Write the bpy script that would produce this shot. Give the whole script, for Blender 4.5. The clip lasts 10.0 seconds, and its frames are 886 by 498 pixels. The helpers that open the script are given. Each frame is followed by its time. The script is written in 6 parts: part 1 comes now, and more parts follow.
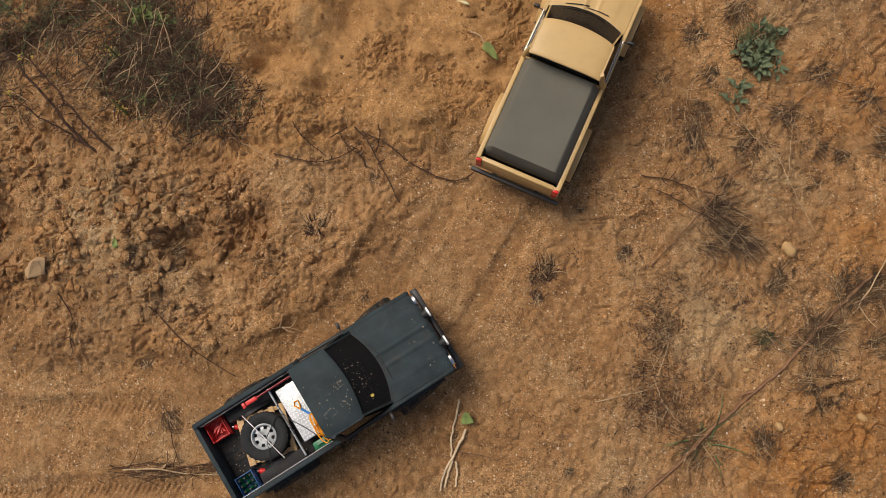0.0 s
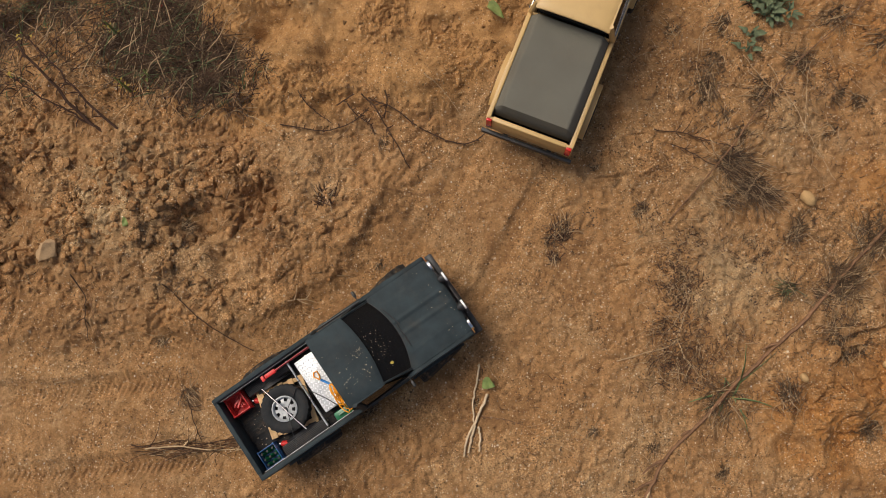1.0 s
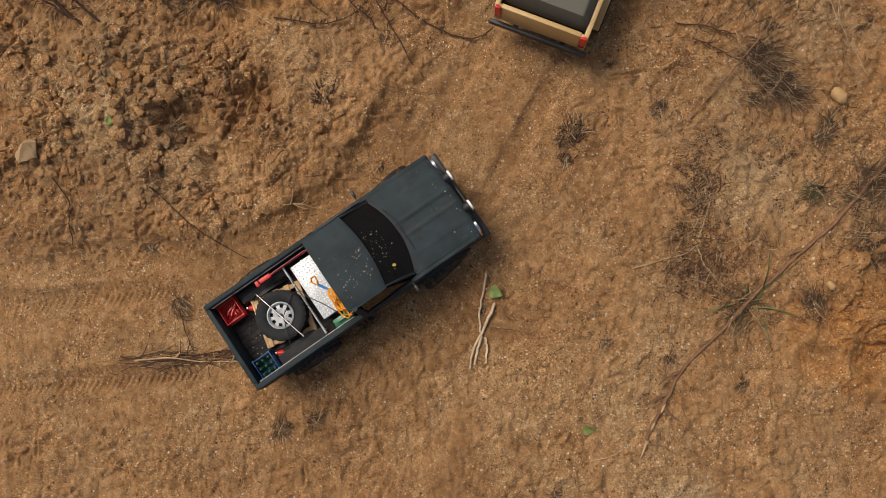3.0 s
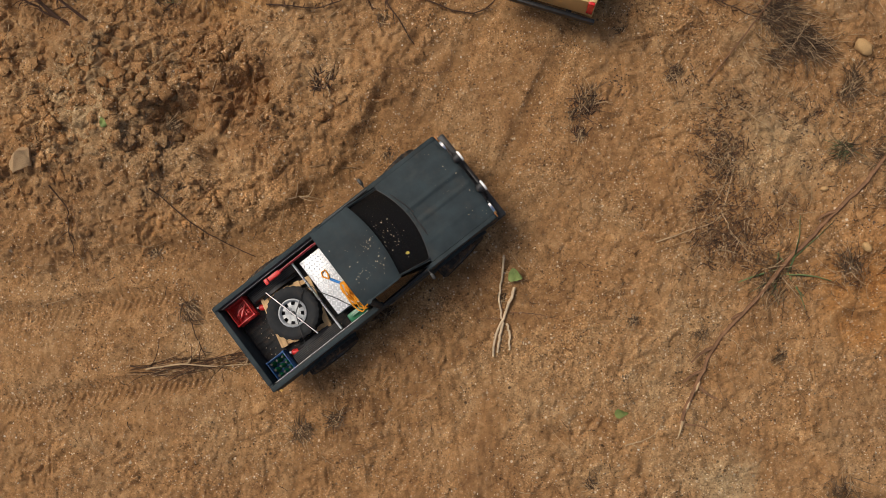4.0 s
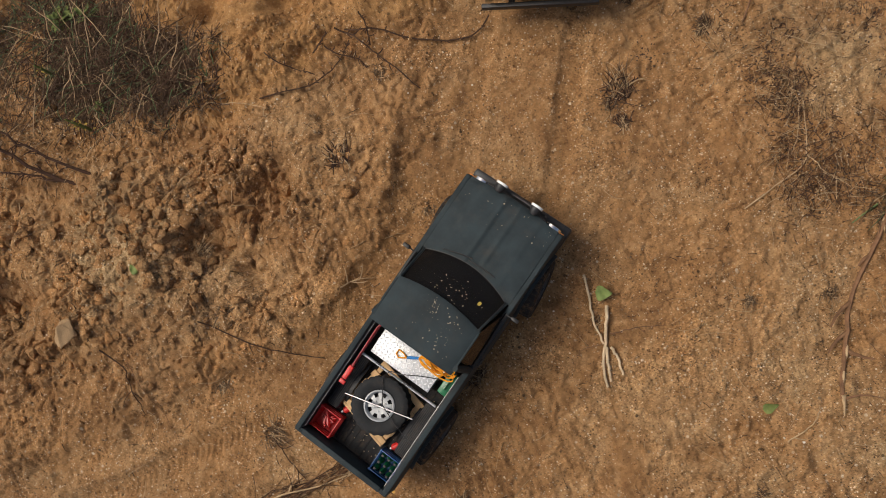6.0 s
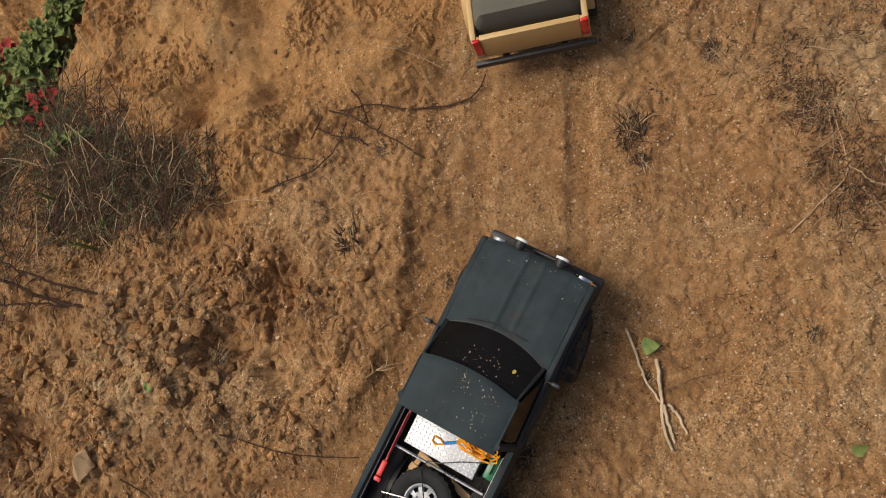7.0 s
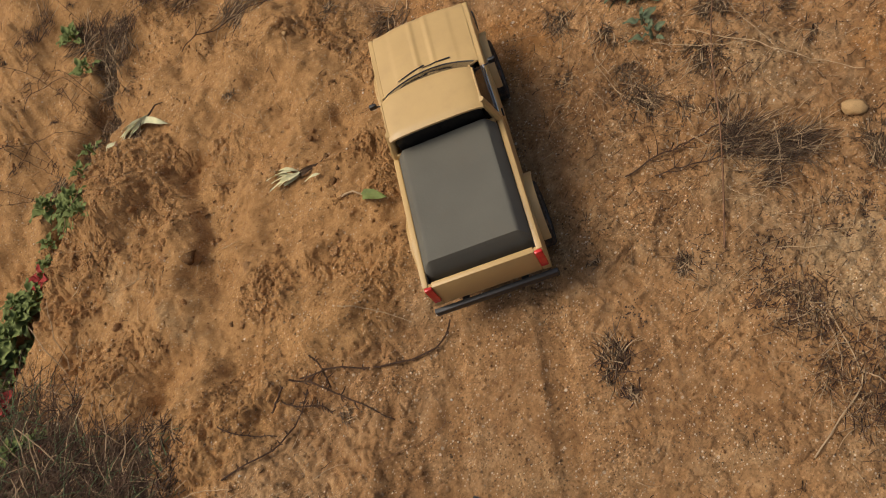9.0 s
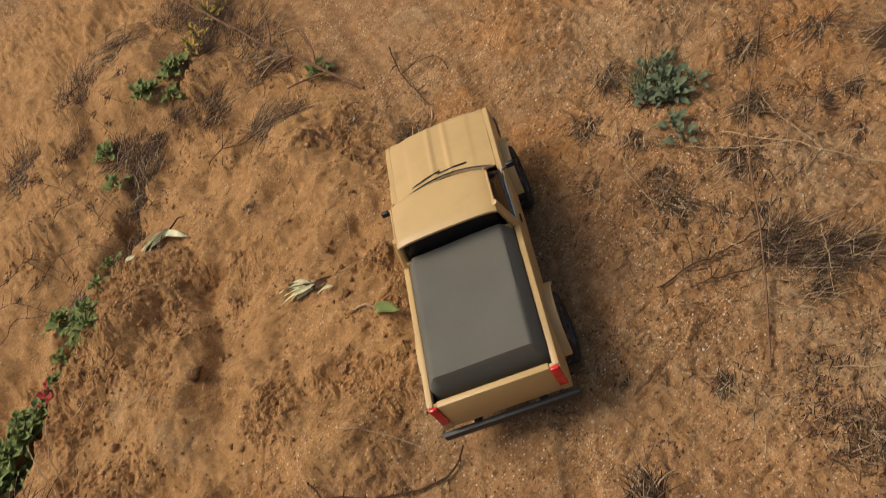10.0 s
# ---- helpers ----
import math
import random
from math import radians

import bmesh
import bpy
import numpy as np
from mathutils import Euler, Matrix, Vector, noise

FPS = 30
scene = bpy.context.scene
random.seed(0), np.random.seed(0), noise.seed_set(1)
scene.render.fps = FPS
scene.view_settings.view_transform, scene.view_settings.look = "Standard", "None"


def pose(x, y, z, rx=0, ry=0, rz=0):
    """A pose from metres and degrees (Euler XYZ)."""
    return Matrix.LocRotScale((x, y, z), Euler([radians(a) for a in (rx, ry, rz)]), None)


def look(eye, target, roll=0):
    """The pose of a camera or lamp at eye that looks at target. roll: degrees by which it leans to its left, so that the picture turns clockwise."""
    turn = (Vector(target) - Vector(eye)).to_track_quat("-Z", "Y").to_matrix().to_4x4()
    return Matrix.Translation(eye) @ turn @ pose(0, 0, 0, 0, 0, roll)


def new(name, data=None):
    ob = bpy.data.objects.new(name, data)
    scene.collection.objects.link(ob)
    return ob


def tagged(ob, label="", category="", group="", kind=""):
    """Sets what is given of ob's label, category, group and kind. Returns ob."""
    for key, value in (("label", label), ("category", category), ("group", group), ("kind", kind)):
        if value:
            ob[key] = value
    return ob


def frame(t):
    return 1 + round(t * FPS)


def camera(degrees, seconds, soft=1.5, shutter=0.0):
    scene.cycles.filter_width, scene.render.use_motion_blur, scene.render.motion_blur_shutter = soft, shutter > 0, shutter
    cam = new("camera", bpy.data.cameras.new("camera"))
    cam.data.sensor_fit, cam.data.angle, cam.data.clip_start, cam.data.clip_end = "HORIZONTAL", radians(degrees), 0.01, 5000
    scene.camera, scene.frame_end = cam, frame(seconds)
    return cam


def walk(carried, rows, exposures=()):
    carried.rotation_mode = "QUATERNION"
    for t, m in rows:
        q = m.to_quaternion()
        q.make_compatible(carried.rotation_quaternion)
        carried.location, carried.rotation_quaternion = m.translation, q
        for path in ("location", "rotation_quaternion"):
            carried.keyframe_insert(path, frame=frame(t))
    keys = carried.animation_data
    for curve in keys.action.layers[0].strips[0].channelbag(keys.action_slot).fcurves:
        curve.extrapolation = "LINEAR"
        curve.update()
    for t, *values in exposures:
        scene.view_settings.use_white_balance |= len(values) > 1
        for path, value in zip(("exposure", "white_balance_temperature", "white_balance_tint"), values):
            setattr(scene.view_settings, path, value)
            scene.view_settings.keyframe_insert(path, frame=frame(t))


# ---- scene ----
cam = camera(55.9, 10.0, soft=0.7, shutter=0.2)
PATH = [
    (0, (0.06, 0.18, 1.773), (0.014, 0.486, -0.203), -11.6),
    (0.2, (0.057, 0.184, 1.77), (0.011, 0.492, -0.205), -12.98),
    (0.5, (0.056, 0.174, 1.767), (-0.007, 0.476, -0.209), -16.8),
    (0.7, (0.047, 0.176, 1.759), (-0.013, 0.45, -0.221), -17.79),
    (1, (0.044, 0.159, 1.747), (-0.024, 0.412, -0.236), -20.5),
    (1.2, (0.04, 0.156, 1.738), (-0.033, 0.404, -0.245), -22.36),
    (1.5, (0.038, 0.149, 1.733), (-0.037, 0.387, -0.252), -23.4),
    (1.7, (0.038, 0.159, 1.726), (-0.041, 0.361, -0.262), -27.68),
    (2, (0.041, 0.127, 1.71), (-0.042, 0.321, -0.279), -29.3),
    (2.2, (0.031, 0.117, 1.699), (-0.044, 0.301, -0.291), -28.37),
    (2.5, (0.034, 0.11, 1.685), (-0.046, 0.263, -0.308), -33.3),
    (2.7, (0.032, 0.093, 1.666), (-0.05, 0.237, -0.327), -34.92),
    (3.8, (0.005, 0.037, 1.582), (-0.084, 0.202, -0.409), -35.61),
    (4, (0.013, 0.059, 1.57), (-0.098, 0.194, -0.422), -48.2),
    (4.2, (0.021, 0.047, 1.552), (-0.107, 0.202, -0.438), -49.88),
    (4.5, (0.012, 0.043, 1.531), (-0.108, 0.209, -0.459), -48.7),
    (4.7, (0.019, 0.041, 1.513), (-0.115, 0.215, -0.474), -52.40),
    (5, (0.011, 0.03, 1.487), (-0.127, 0.246, -0.497), -49.9),
    (5.2, (0.02, 0.052, 1.475), (-0.135, 0.271, -0.507), -54.57),
    (5.5, (0.014, 0.047, 1.455), (-0.143, 0.295, -0.523), -54.0),
    (5.7, (0.014, 0.059, 1.447), (-0.175, 0.327, -0.526), -58.89),
    (6.8, (0.002, 0.012, 1.338), (-0.234, 0.553, -0.573), -56.26),
    (7, (0.004, 0.01, 1.318), (-0.19, 0.592, -0.585), -53.0),
    (7.2, (0.031, 0.025, 1.309), (-0.161, 0.643, -0.583), -53.75),
    (7.5, (0.041, 0.019, 1.292), (-0.104, 0.737, -0.569), -50.5),
    (7.7, (0.048, 0.023, 1.286), (-0.082, 0.798, -0.554), -50.12),
    (8, (0.063, 0.022, 1.254), (-0.067, 0.862, -0.557), -51.7),
    (8.2, (0.078, 0.026, 1.235), (-0.015, 0.899, -0.562), -48.74),
    (8.5, (0.085, 0.022, 1.22), (0.062, 0.949, -0.552), -44.3),
    (8.7, (0.092, 0.023, 1.208), (0.113, 0.991, -0.542), -41.49),
    (9, (0.102, 0.022, 1.186), (0.197, 1.044, -0.531), -38.6),
    (9.2, (0.114, 0.02, 1.158), (0.231, 1.071, -0.54), -36.59),
    (9.5, (0.133, 0.03, 1.128), (0.218, 1.149, -0.528), -40.1),
    (9.7, (0.14, 0.017, 1.094), (0.234, 1.22, -0.502), -38.80),
    (10, (0.15, 0.017, 1.061), (0.338, 1.31, -0.453), -35.8),
]
walk(cam, [(t, look(eye, target, roll)) for t, eye, target, roll in PATH],
     [(0, -0.14), (1.5, -0.17), (2.5, -0.2), (4, -0.23), (5.5, -0.24), (7, -0.2), (8, -0.17), (9, -0.18), (10, -0.11)])

# ---- world and light: bright overcast, brighter from the upper left ----
import itertools

world = bpy.data.worlds.new("sky")
scene.world = world
world.use_nodes = True
nt = world.node_tree
sky = nt.nodes.new("ShaderNodeTexSky")
sky.sky_type, sky.sun_disc = "NISHITA", False
sky.sun_elevation, sky.sun_rotation = radians(59), radians(-51)
sky.air_density, sky.dust_density, sky.ozone_density = 1.0, 6.0, 0.3
nt.links.new(sky.outputs[0], nt.nodes["Background"].inputs[0])
nt.nodes["Background"].inputs[1].default_value = 0.105
sun = new("sun", bpy.data.lights.new("sun", "SUN"))
sun.data.energy, sun.data.angle, sun.data.color = 2.3, radians(25), (1, 0.94, 0.84)
sun.matrix_world = look((-1.45, 1.15, 3.1), (0, 0, 0))


# ---- materials ----
def nodes_of(name):
    m = bpy.data.materials.new(name)
    m.use_nodes = True
    tree = m.node_tree
    return m, tree, tree.nodes["Principled BSDF"]


def add(tree, kind, **values):
    n = tree.nodes.new(kind)
    for key, v in values.items():
        if key in n.inputs:
            n.inputs[key].default_value = v
    return n


def noise_tex(tree, scale, detail=4.0, rough=0.6, world_place=False):
    n = add(tree, "ShaderNodeTexNoise", Scale=scale, Detail=detail, Roughness=rough)
    c = tree.nodes.new("ShaderNodeNewGeometry" if world_place else "ShaderNodeTexCoord")
    tree.links.new(c.outputs["Position" if world_place else "Object"], n.inputs["Vector"])
    return n


def ramp(tree, source, stops):
    r = tree.nodes.new("ShaderNodeValToRGB")
    e = r.color_ramp.elements
    while len(e) < len(stops):
        e.new(0.5)
    for el, (p, c) in zip(e, stops):
        el.position, el.color = p, (*c, 1) if len(c) == 3 else c
    tree.links.new(source, r.inputs[0])
    return r


def mix(tree, fac, a, b, blend="MIX"):
    n = tree.nodes.new("ShaderNodeMix")
    n.data_type, n.blend_type = "RGBA", blend
    for sock, v in ((n.inputs[0], fac), (n.inputs[6], a), (n.inputs[7], b)):
        if hasattr(v, "is_linked"):
            tree.links.new(v, sock)
        elif isinstance(v, (int, float)):
            sock.default_value = v
        else:
            sock.default_value = (*v, 1)
    return n.outputs[2]


def bump(tree, bsdf, height, strength, distance):
    b = add(tree, "ShaderNodeBump", Strength=strength, Distance=distance)
    tree.links.new(height, b.inputs["Height"])
    tree.links.new(b.outputs[0], bsdf.inputs["Normal"])


def surface(name, col, rough=0.6, metal=0.0, dirt=(0.2, 0.12, 0.06), dirty=0.25, scale=40.0, grain=300.0, relief=0.15, vary=0.25):
    """Paint, rubber, wood or leaf: a base colour with mottling, a dusting of soil, and a fine relief."""
    m, tree, b = nodes_of(name)
    big = noise_tex(tree, scale, 5)
    fine = noise_tex(tree, grain, 3)
    dark = tuple(c * (1 - vary) for c in col)
    light = tuple(min(1, c * (1 + vary)) for c in col)
    base = ramp(tree, big.outputs[0], [(0.3, dark), (0.7, light)]).outputs[0]
    spot = noise_tex(tree, scale * 1.7, 8, 0.75)
    mask = ramp(tree, spot.outputs[0], [(0.5, (0, 0, 0)), (0.75, (dirty,) * 3)]).outputs[0]
    base = mix(tree, mask, base, dirt)
    tree.links.new(base, b.inputs["Base Color"])
    r = ramp(tree, big.outputs[0], [(0.3, (max(0, rough - 0.1),) * 3), (0.7, (min(1, rough + 0.1),) * 3)])
    tree.links.new(r.outputs[0], b.inputs["Roughness"])
    b.inputs["Metallic"].default_value = metal
    if rough >= 0.7:
        b.inputs["Specular IOR Level"].default_value = 0.2
    bump(tree, b, fine.outputs[0], relief, 0.001)
    return m


def soil_material(crumbs=False):
    m, tree, b = nodes_of("soil_crumbs" if crumbs else "sandy_soil")
    patch = noise_tex(tree, 5, 6, 0.65, True)
    mid = noise_tex(tree, 38, 8, 0.7, True)
    grain = noise_tex(tree, 260, 4, 0.75, True)
    tiny = noise_tex(tree, 700, 2, 0.7, True)
    base = ramp(tree, mid.outputs[0], [(0.28, (0.215, 0.115, 0.049)), (0.5, (0.34, 0.187, 0.081)), (0.72, (0.47, 0.285, 0.137))]).outputs[0]
    tone = ramp(tree, patch.outputs[0], [(0.33, (0.74, 0.70, 0.68)), (0.62, (1.1, 1.08, 1.04))]).outputs[0]
    base = mix(tree, 1.0, base, tone, "MULTIPLY")

    def kind(attr, col, col2, scale, lo, hi):
        nonlocal base
        a = tree.nodes.new("ShaderNodeAttribute")
        a.attribute_name = attr
        n = noise_tex(tree, scale, 6, 0.7, True)
        s = add(tree, "ShaderNodeMath")
        s.operation = "ADD"
        tree.links.new(a.outputs["Fac"], s.inputs[0])
        tree.links.new(n.outputs[0], s.inputs[1])
        mr = add(tree, "ShaderNodeMapRange")
        mr.inputs[1].default_value, mr.inputs[2].default_value = lo, hi
        tree.links.new(s.outputs[0], mr.inputs[0])
        c = ramp(tree, mid.outputs[0], [(0.3, col), (0.7, col2)]).outputs[0]
        base = mix(tree, mr.outputs[0], base, c)

    grey = ramp(tree, noise_tex(tree, 4.3, 7, 0.68, True).outputs[0], [(0.48, (0, 0, 0)), (0.66, (0.6, 0.6, 0.6))]).outputs[0]
    base = mix(tree, grey, base, ramp(tree, mid.outputs[0], [(0.3, (0.225, 0.136, 0.066)), (0.7, (0.46, 0.31, 0.163))]).outputs[0])
    kind("fine", (0.27, 0.138, 0.052), (0.50, 0.275, 0.108), 9, 0.55, 1.0)
    bank = tree.nodes.new("ShaderNodeAttribute")
    bank.attribute_name = "fine"
    coarse = ramp(tree, bank.outputs["Fac"], [(0.1, (1, 1, 1)), (0.9, (0.6, 0.6, 0.6))]).outputs[0]
    kind("rust", (0.26, 0.105, 0.03), (0.45, 0.215, 0.065), 14, 0.75, 1.15)
    kind("pale", (0.28, 0.175, 0.085), (0.50, 0.355, 0.19), 22, 0.75, 1.2)
    # damp soil, and the shade painted in below the scarp and in hollows
    kind("damp_or_shaded", (0.18, 0.092, 0.038), (0.28, 0.15, 0.062), 20, 0.75, 1.2)
    # dark humus, which also paints in the shade within the brush
    kind("humus_and_shade", (0.05, 0.031, 0.018), (0.155, 0.098, 0.052), 95, 0.93, 1.1)
    g = ramp(tree, grain.outputs[0], [(0.32, (0.5, 0.47, 0.45)), (0.46, (0.98, 0.98, 0.98)), (0.66, (1.32, 1.32, 1.3))]).outputs[0]
    crisp = ramp(tree, noise_tex(tree, 8, 5, 0.6, True).outputs[0], [(0.36, (0.35, 0.35, 0.35)), (0.58, (1, 1, 1))]).outputs[0]
    coarse = mix(tree, 1.0, coarse, crisp, "MULTIPLY")
    base = mix(tree, coarse, base, g, "MULTIPLY")
    # quartz grains, dark crumbs and painted shadows of tiny pits, at three sizes
    c = tree.nodes.new("ShaderNodeNewGeometry")
    relief = None
    for scale, pale, dark in ((120.0, 0.955, 0.92), (210.0, 0.88, 0.84), (330.0, 0.86, 0.82)):
        v = add(tree, "ShaderNodeTexVoronoi", Scale=scale)
        tree.links.new(c.outputs["Position"], v.inputs["Vector"])
        relief = relief or v
        sep = tree.nodes.new("ShaderNodeSeparateColor")
        tree.links.new(v.outputs["Color"], sep.inputs[0])
        near = ramp(tree, v.outputs["Distance"], [(0.26, (1, 1, 1)), (0.36, (0, 0, 0))])
        for channel, least, tint in ((0, pale, (0.70, 0.57, 0.40)), (1, dark, (0.065, 0.042, 0.024))):
            few = ramp(tree, sep.outputs[channel], [(least, (0, 0, 0)), (least + 0.06, (0.9, 0.9, 0.9))])
            base = mix(tree, mix(tree, 1.0, mix(tree, 1.0, near.outputs[0], few.outputs[0], "MULTIPLY"), coarse, "MULTIPLY"), base, tint)
    v2 = add(tree, "ShaderNodeTexVoronoi", Scale=400.0)
    tree.links.new(c.outputs["Position"], v2.inputs["Vector"])
    sep2 = tree.nodes.new("ShaderNodeSeparateColor")
    tree.links.new(v2.outputs["Color"], sep2.inputs[0])
    sand = ramp(tree, sep2.outputs[0], [(0.0, (0.5, 0.47, 0.45)), (0.25, (0.86, 0.86, 0.86)), (0.78, (1.1, 1.1, 1.1)), (0.93, (1.7, 1.75, 1.85))]).outputs[0]
    where = ramp(tree, noise_tex(tree, 11, 5, 0.65, True).outputs[0], [(0.40, (0.08, 0.08, 0.08)), (0.64, (0.8, 0.8, 0.8))]).outputs[0]
    base = mix(tree, mix(tree, 1.0, where, coarse, "MULTIPLY"), base, sand, "MULTIPLY")
    if crumbs:
        # single crumbs differ from one another
        geo = tree.nodes.new("ShaderNodeNewGeometry")
        own = ramp(tree, geo.outputs["Random Per Island"], [(0.0, (0.56, 0.53, 0.5)), (0.35, (0.98, 0.92, 0.86)), (0.8, (1.16, 1.09, 1.0)), (1.0, (1.34, 1.32, 1.3))]).outputs[0]
        base = mix(tree, 1.0, base, own, "MULTIPLY")
    tree.links.new(base, b.inputs["Base Color"])
    b.inputs["Roughness"].default_value = 0.95
    b.inputs["Specular IOR Level"].default_value = 0.15
    h = mix(tree, 0.35, grain.outputs[0], tiny.outputs[0])
    pebbly = ramp(tree, relief.outputs["Distance"], [(0.1, (1, 1, 1)), (0.55, (0, 0, 0))]).outputs[0]
    h = mix(tree, 0.12, h, pebbly)
    bump(tree, b, h, 0.9, 0.0055)
    return m


soil = soil_material()
crumb_soil = soil_material(True)
M = {
    "grey_paint": surface("matt_grey_paint", (0.026, 0.036, 0.0395), 0.7, dirty=0.10, scale=22, relief=0.06, vary=0.4),
    "tan_paint": surface("sand_paint", (0.53, 0.345, 0.135), 0.45, dirty=0.12, scale=14, relief=0.04, vary=0.06),
    "black": surface("black_plastic", (0.016, 0.016, 0.017), 0.5, dirty=0.2),
    "rubber": surface("tyre_rubber", (0.03, 0.027, 0.024), 0.8, dirty=0.85, scale=60, relief=0.3),
    "clean_rubber": surface("clean_tyre_rubber", (0.02, 0.021, 0.022), 0.7, dirty=0.12, scale=60, relief=0.3),
    "liner": surface("bed_liner", (0.02, 0.02, 0.021), 0.75, dirty=0.3, scale=55, relief=0.4),
    "silver": surface("dull_silver", (0.62, 0.63, 0.64), 0.32, metal=0.85, dirty=0.15),
    "chrome": surface("chrome", (0.8, 0.8, 0.8), 0.14, metal=1.0, dirty=0.05, relief=0.0, vary=0.03),
    "plate_base": surface("plate_between_treads", (0.55, 0.56, 0.57), 0.4, metal=0.3, dirty=0.1),
    "plate": surface("diamond_plate_aluminium", (0.85, 0.86, 0.87), 0.4, metal=0.2, dirty=0.12, relief=0.05, vary=0.06),
    "pine": surface("raw_pine", (0.66, 0.43, 0.22), 0.7, dirty=0.15, scale=50),
    "red": surface("red_plastic", (0.62, 0.025, 0.022), 0.4, dirty=0.12, vary=0.15),
    "dark_red": surface("dark_red_paint", (0.32, 0.014, 0.02), 0.4, dirty=0.15),
    "lamp_red": surface("red_lamp_plastic", (0.62, 0.02, 0.02), 0.15, dirty=0.05),
    "blue": surface("blue_plastic", (0.015, 0.09, 0.27), 0.4, dirty=0.15),
    "green": surface("green_plastic", (0.008, 0.13, 0.05), 0.35, dirty=0.1),
    "rope": surface("orange_rope", (0.85, 0.33, 0.02), 0.7, dirty=0.1, relief=0.4),
    "rope_blue": surface("blue_rope_sleeve", (0.05, 0.22, 0.55), 0.7, dirty=0.1),
    "white": surface("white_plastic", (0.82, 0.81, 0.78), 0.4, dirty=0.1, vary=0.05),
    "amber": surface("amber_lamp", (0.75, 0.3, 0.08), 0.2, dirty=0.05),
    "gold": surface("yellow_bumper_strip", (0.78, 0.47, 0.1), 0.5, dirty=0.1, vary=0.1),
    "canvas": surface("grey_canvas", (0.128, 0.119, 0.094), 0.95, dirty=0.1, scale=12, relief=0.3, vary=0.08),
    "seat": surface("brown_seat_cloth", (0.016, 0.012, 0.01), 0.9, dirty=0.1),
    "twig": surface("dark_twig_bark", (0.07, 0.038, 0.022), 0.9, dirty=0.25, scale=90, grain=500, vary=0.4),
    "bark": surface("reddish_stem_bark", (0.2, 0.105, 0.055), 0.85, dirty=0.7, scale=60, grain=400, vary=0.4),
    "straw": surface("bleached_straw", (0.46, 0.32, 0.18), 0.85, dirty=0.4, scale=30, grain=500, vary=0.3),
    "dry": surface("dry_brown_grass", (0.16, 0.1, 0.052), 0.9, dirty=0.3, scale=25, vary=0.5),
    "dead": surface("grey_dead_stalks", (0.085, 0.05, 0.029), 0.9, dirty=0.3, scale=25, vary=0.5),
    "leaf": surface("green_leaf", (0.155, 0.19, 0.055), 0.7, dirty=0.25, scale=35, vary=0.35),
    "sage": surface("grey_green_leaf", (0.125, 0.152, 0.082), 0.75, dirty=0.2, scale=35, vary=0.3),
    "wilt": surface("wilted_pale_leaf", (0.60, 0.56, 0.33), 0.7, dirty=0.15, scale=40, vary=0.3),
    "pale_green": surface("pale_green_leaf", (0.2, 0.26, 0.08), 0.7, dirty=0.25, scale=60, vary=0.25),
    "grassg": surface("green_grass_blade", (0.085, 0.12, 0.04), 0.6, dirty=0.2, vary=0.4),
    "blade": surface("broad_green_blade", (0.12, 0.17, 0.055), 0.6, dirty=0.2, vary=0.3),
    "peeled": surface("peeled_pale_wood", (0.58, 0.44, 0.28), 0.75, dirty=0.5, scale=60, grain=500, vary=0.3),
    "redleaf": surface("red_leaf", (0.3, 0.035, 0.028), 0.75, dirty=0.15, vary=0.3),
    "yellow": surface("yellow_petal", (0.42, 0.3, 0.06), 0.7, dirty=0.1, vary=0.2),
    "dark_steel": surface("dark_steel_rim", (0.05, 0.05, 0.05), 0.5, metal=0.4, dirty=0.5),
    "stone": surface("pale_stone", (0.46, 0.285, 0.125), 0.8, dirty=0.4, scale=50, relief=0.3, vary=0.3),
    "pale_clod": surface("pale_dry_clay", (0.44, 0.29, 0.155), 0.9, dirty=0.4, scale=60, relief=0.6, vary=0.3),
    "litter": surface("rotten_brown_litter", (0.085, 0.055, 0.038), 0.95, dirty=0.4, scale=70, relief=0.4, vary=0.6),
    "thorn_stem": surface("reddish_thorny_bark", (0.068, 0.036, 0.023), 0.85, dirty=0.2, scale=90, vary=0.35),
    "whitestone": surface("white_quartz_pebble", (0.72, 0.63, 0.5), 0.6, dirty=0.2, scale=80),
    "fleck": surface("dried_mud_fleck", (0.5, 0.4, 0.28), 0.95, dirty=0.5, scale=90),
    "rim_grey": surface("pale_grey_rim_paint", (0.42, 0.43, 0.43), 0.4, metal=0.15, dirty=0.15),
    "rail": surface("dull_rail_steel", (0.3, 0.3, 0.3), 0.4, metal=0.5, dirty=0.2),
    "russet": surface("russet_dead_stems", (0.105, 0.06, 0.038), 0.9, dirty=0.25, scale=25, vary=0.5),
    "thorn": surface("dark_thorny_bark", (0.045, 0.024, 0.017), 0.9, dirty=0.15, scale=90, vary=0.3),
    "hair": surface("grey_wiry_stalks", (0.165, 0.112, 0.072), 0.9, dirty=0.2, scale=25, vary=0.5),
}


def glass_material(name, tint):
    m, tree, b = nodes_of(name)
    b.inputs["Base Color"].default_value = (*tint, 1)
    b.inputs["Roughness"].default_value = 0.08
    b.inputs["Transmission Weight"].default_value = 0.85
    b.inputs["IOR"].default_value = 1.2
    return m


M["glass"] = glass_material("smoked_window", (0.07, 0.062, 0.058))
M["lens"] = glass_material("clear_lens", (0.9, 0.9, 0.9))


# ---- terrain ----
def smooth(v, a, b):
    u = np.clip((v - a) / (b - a), 0, 1)
    return u * u * (3 - 2 * u)


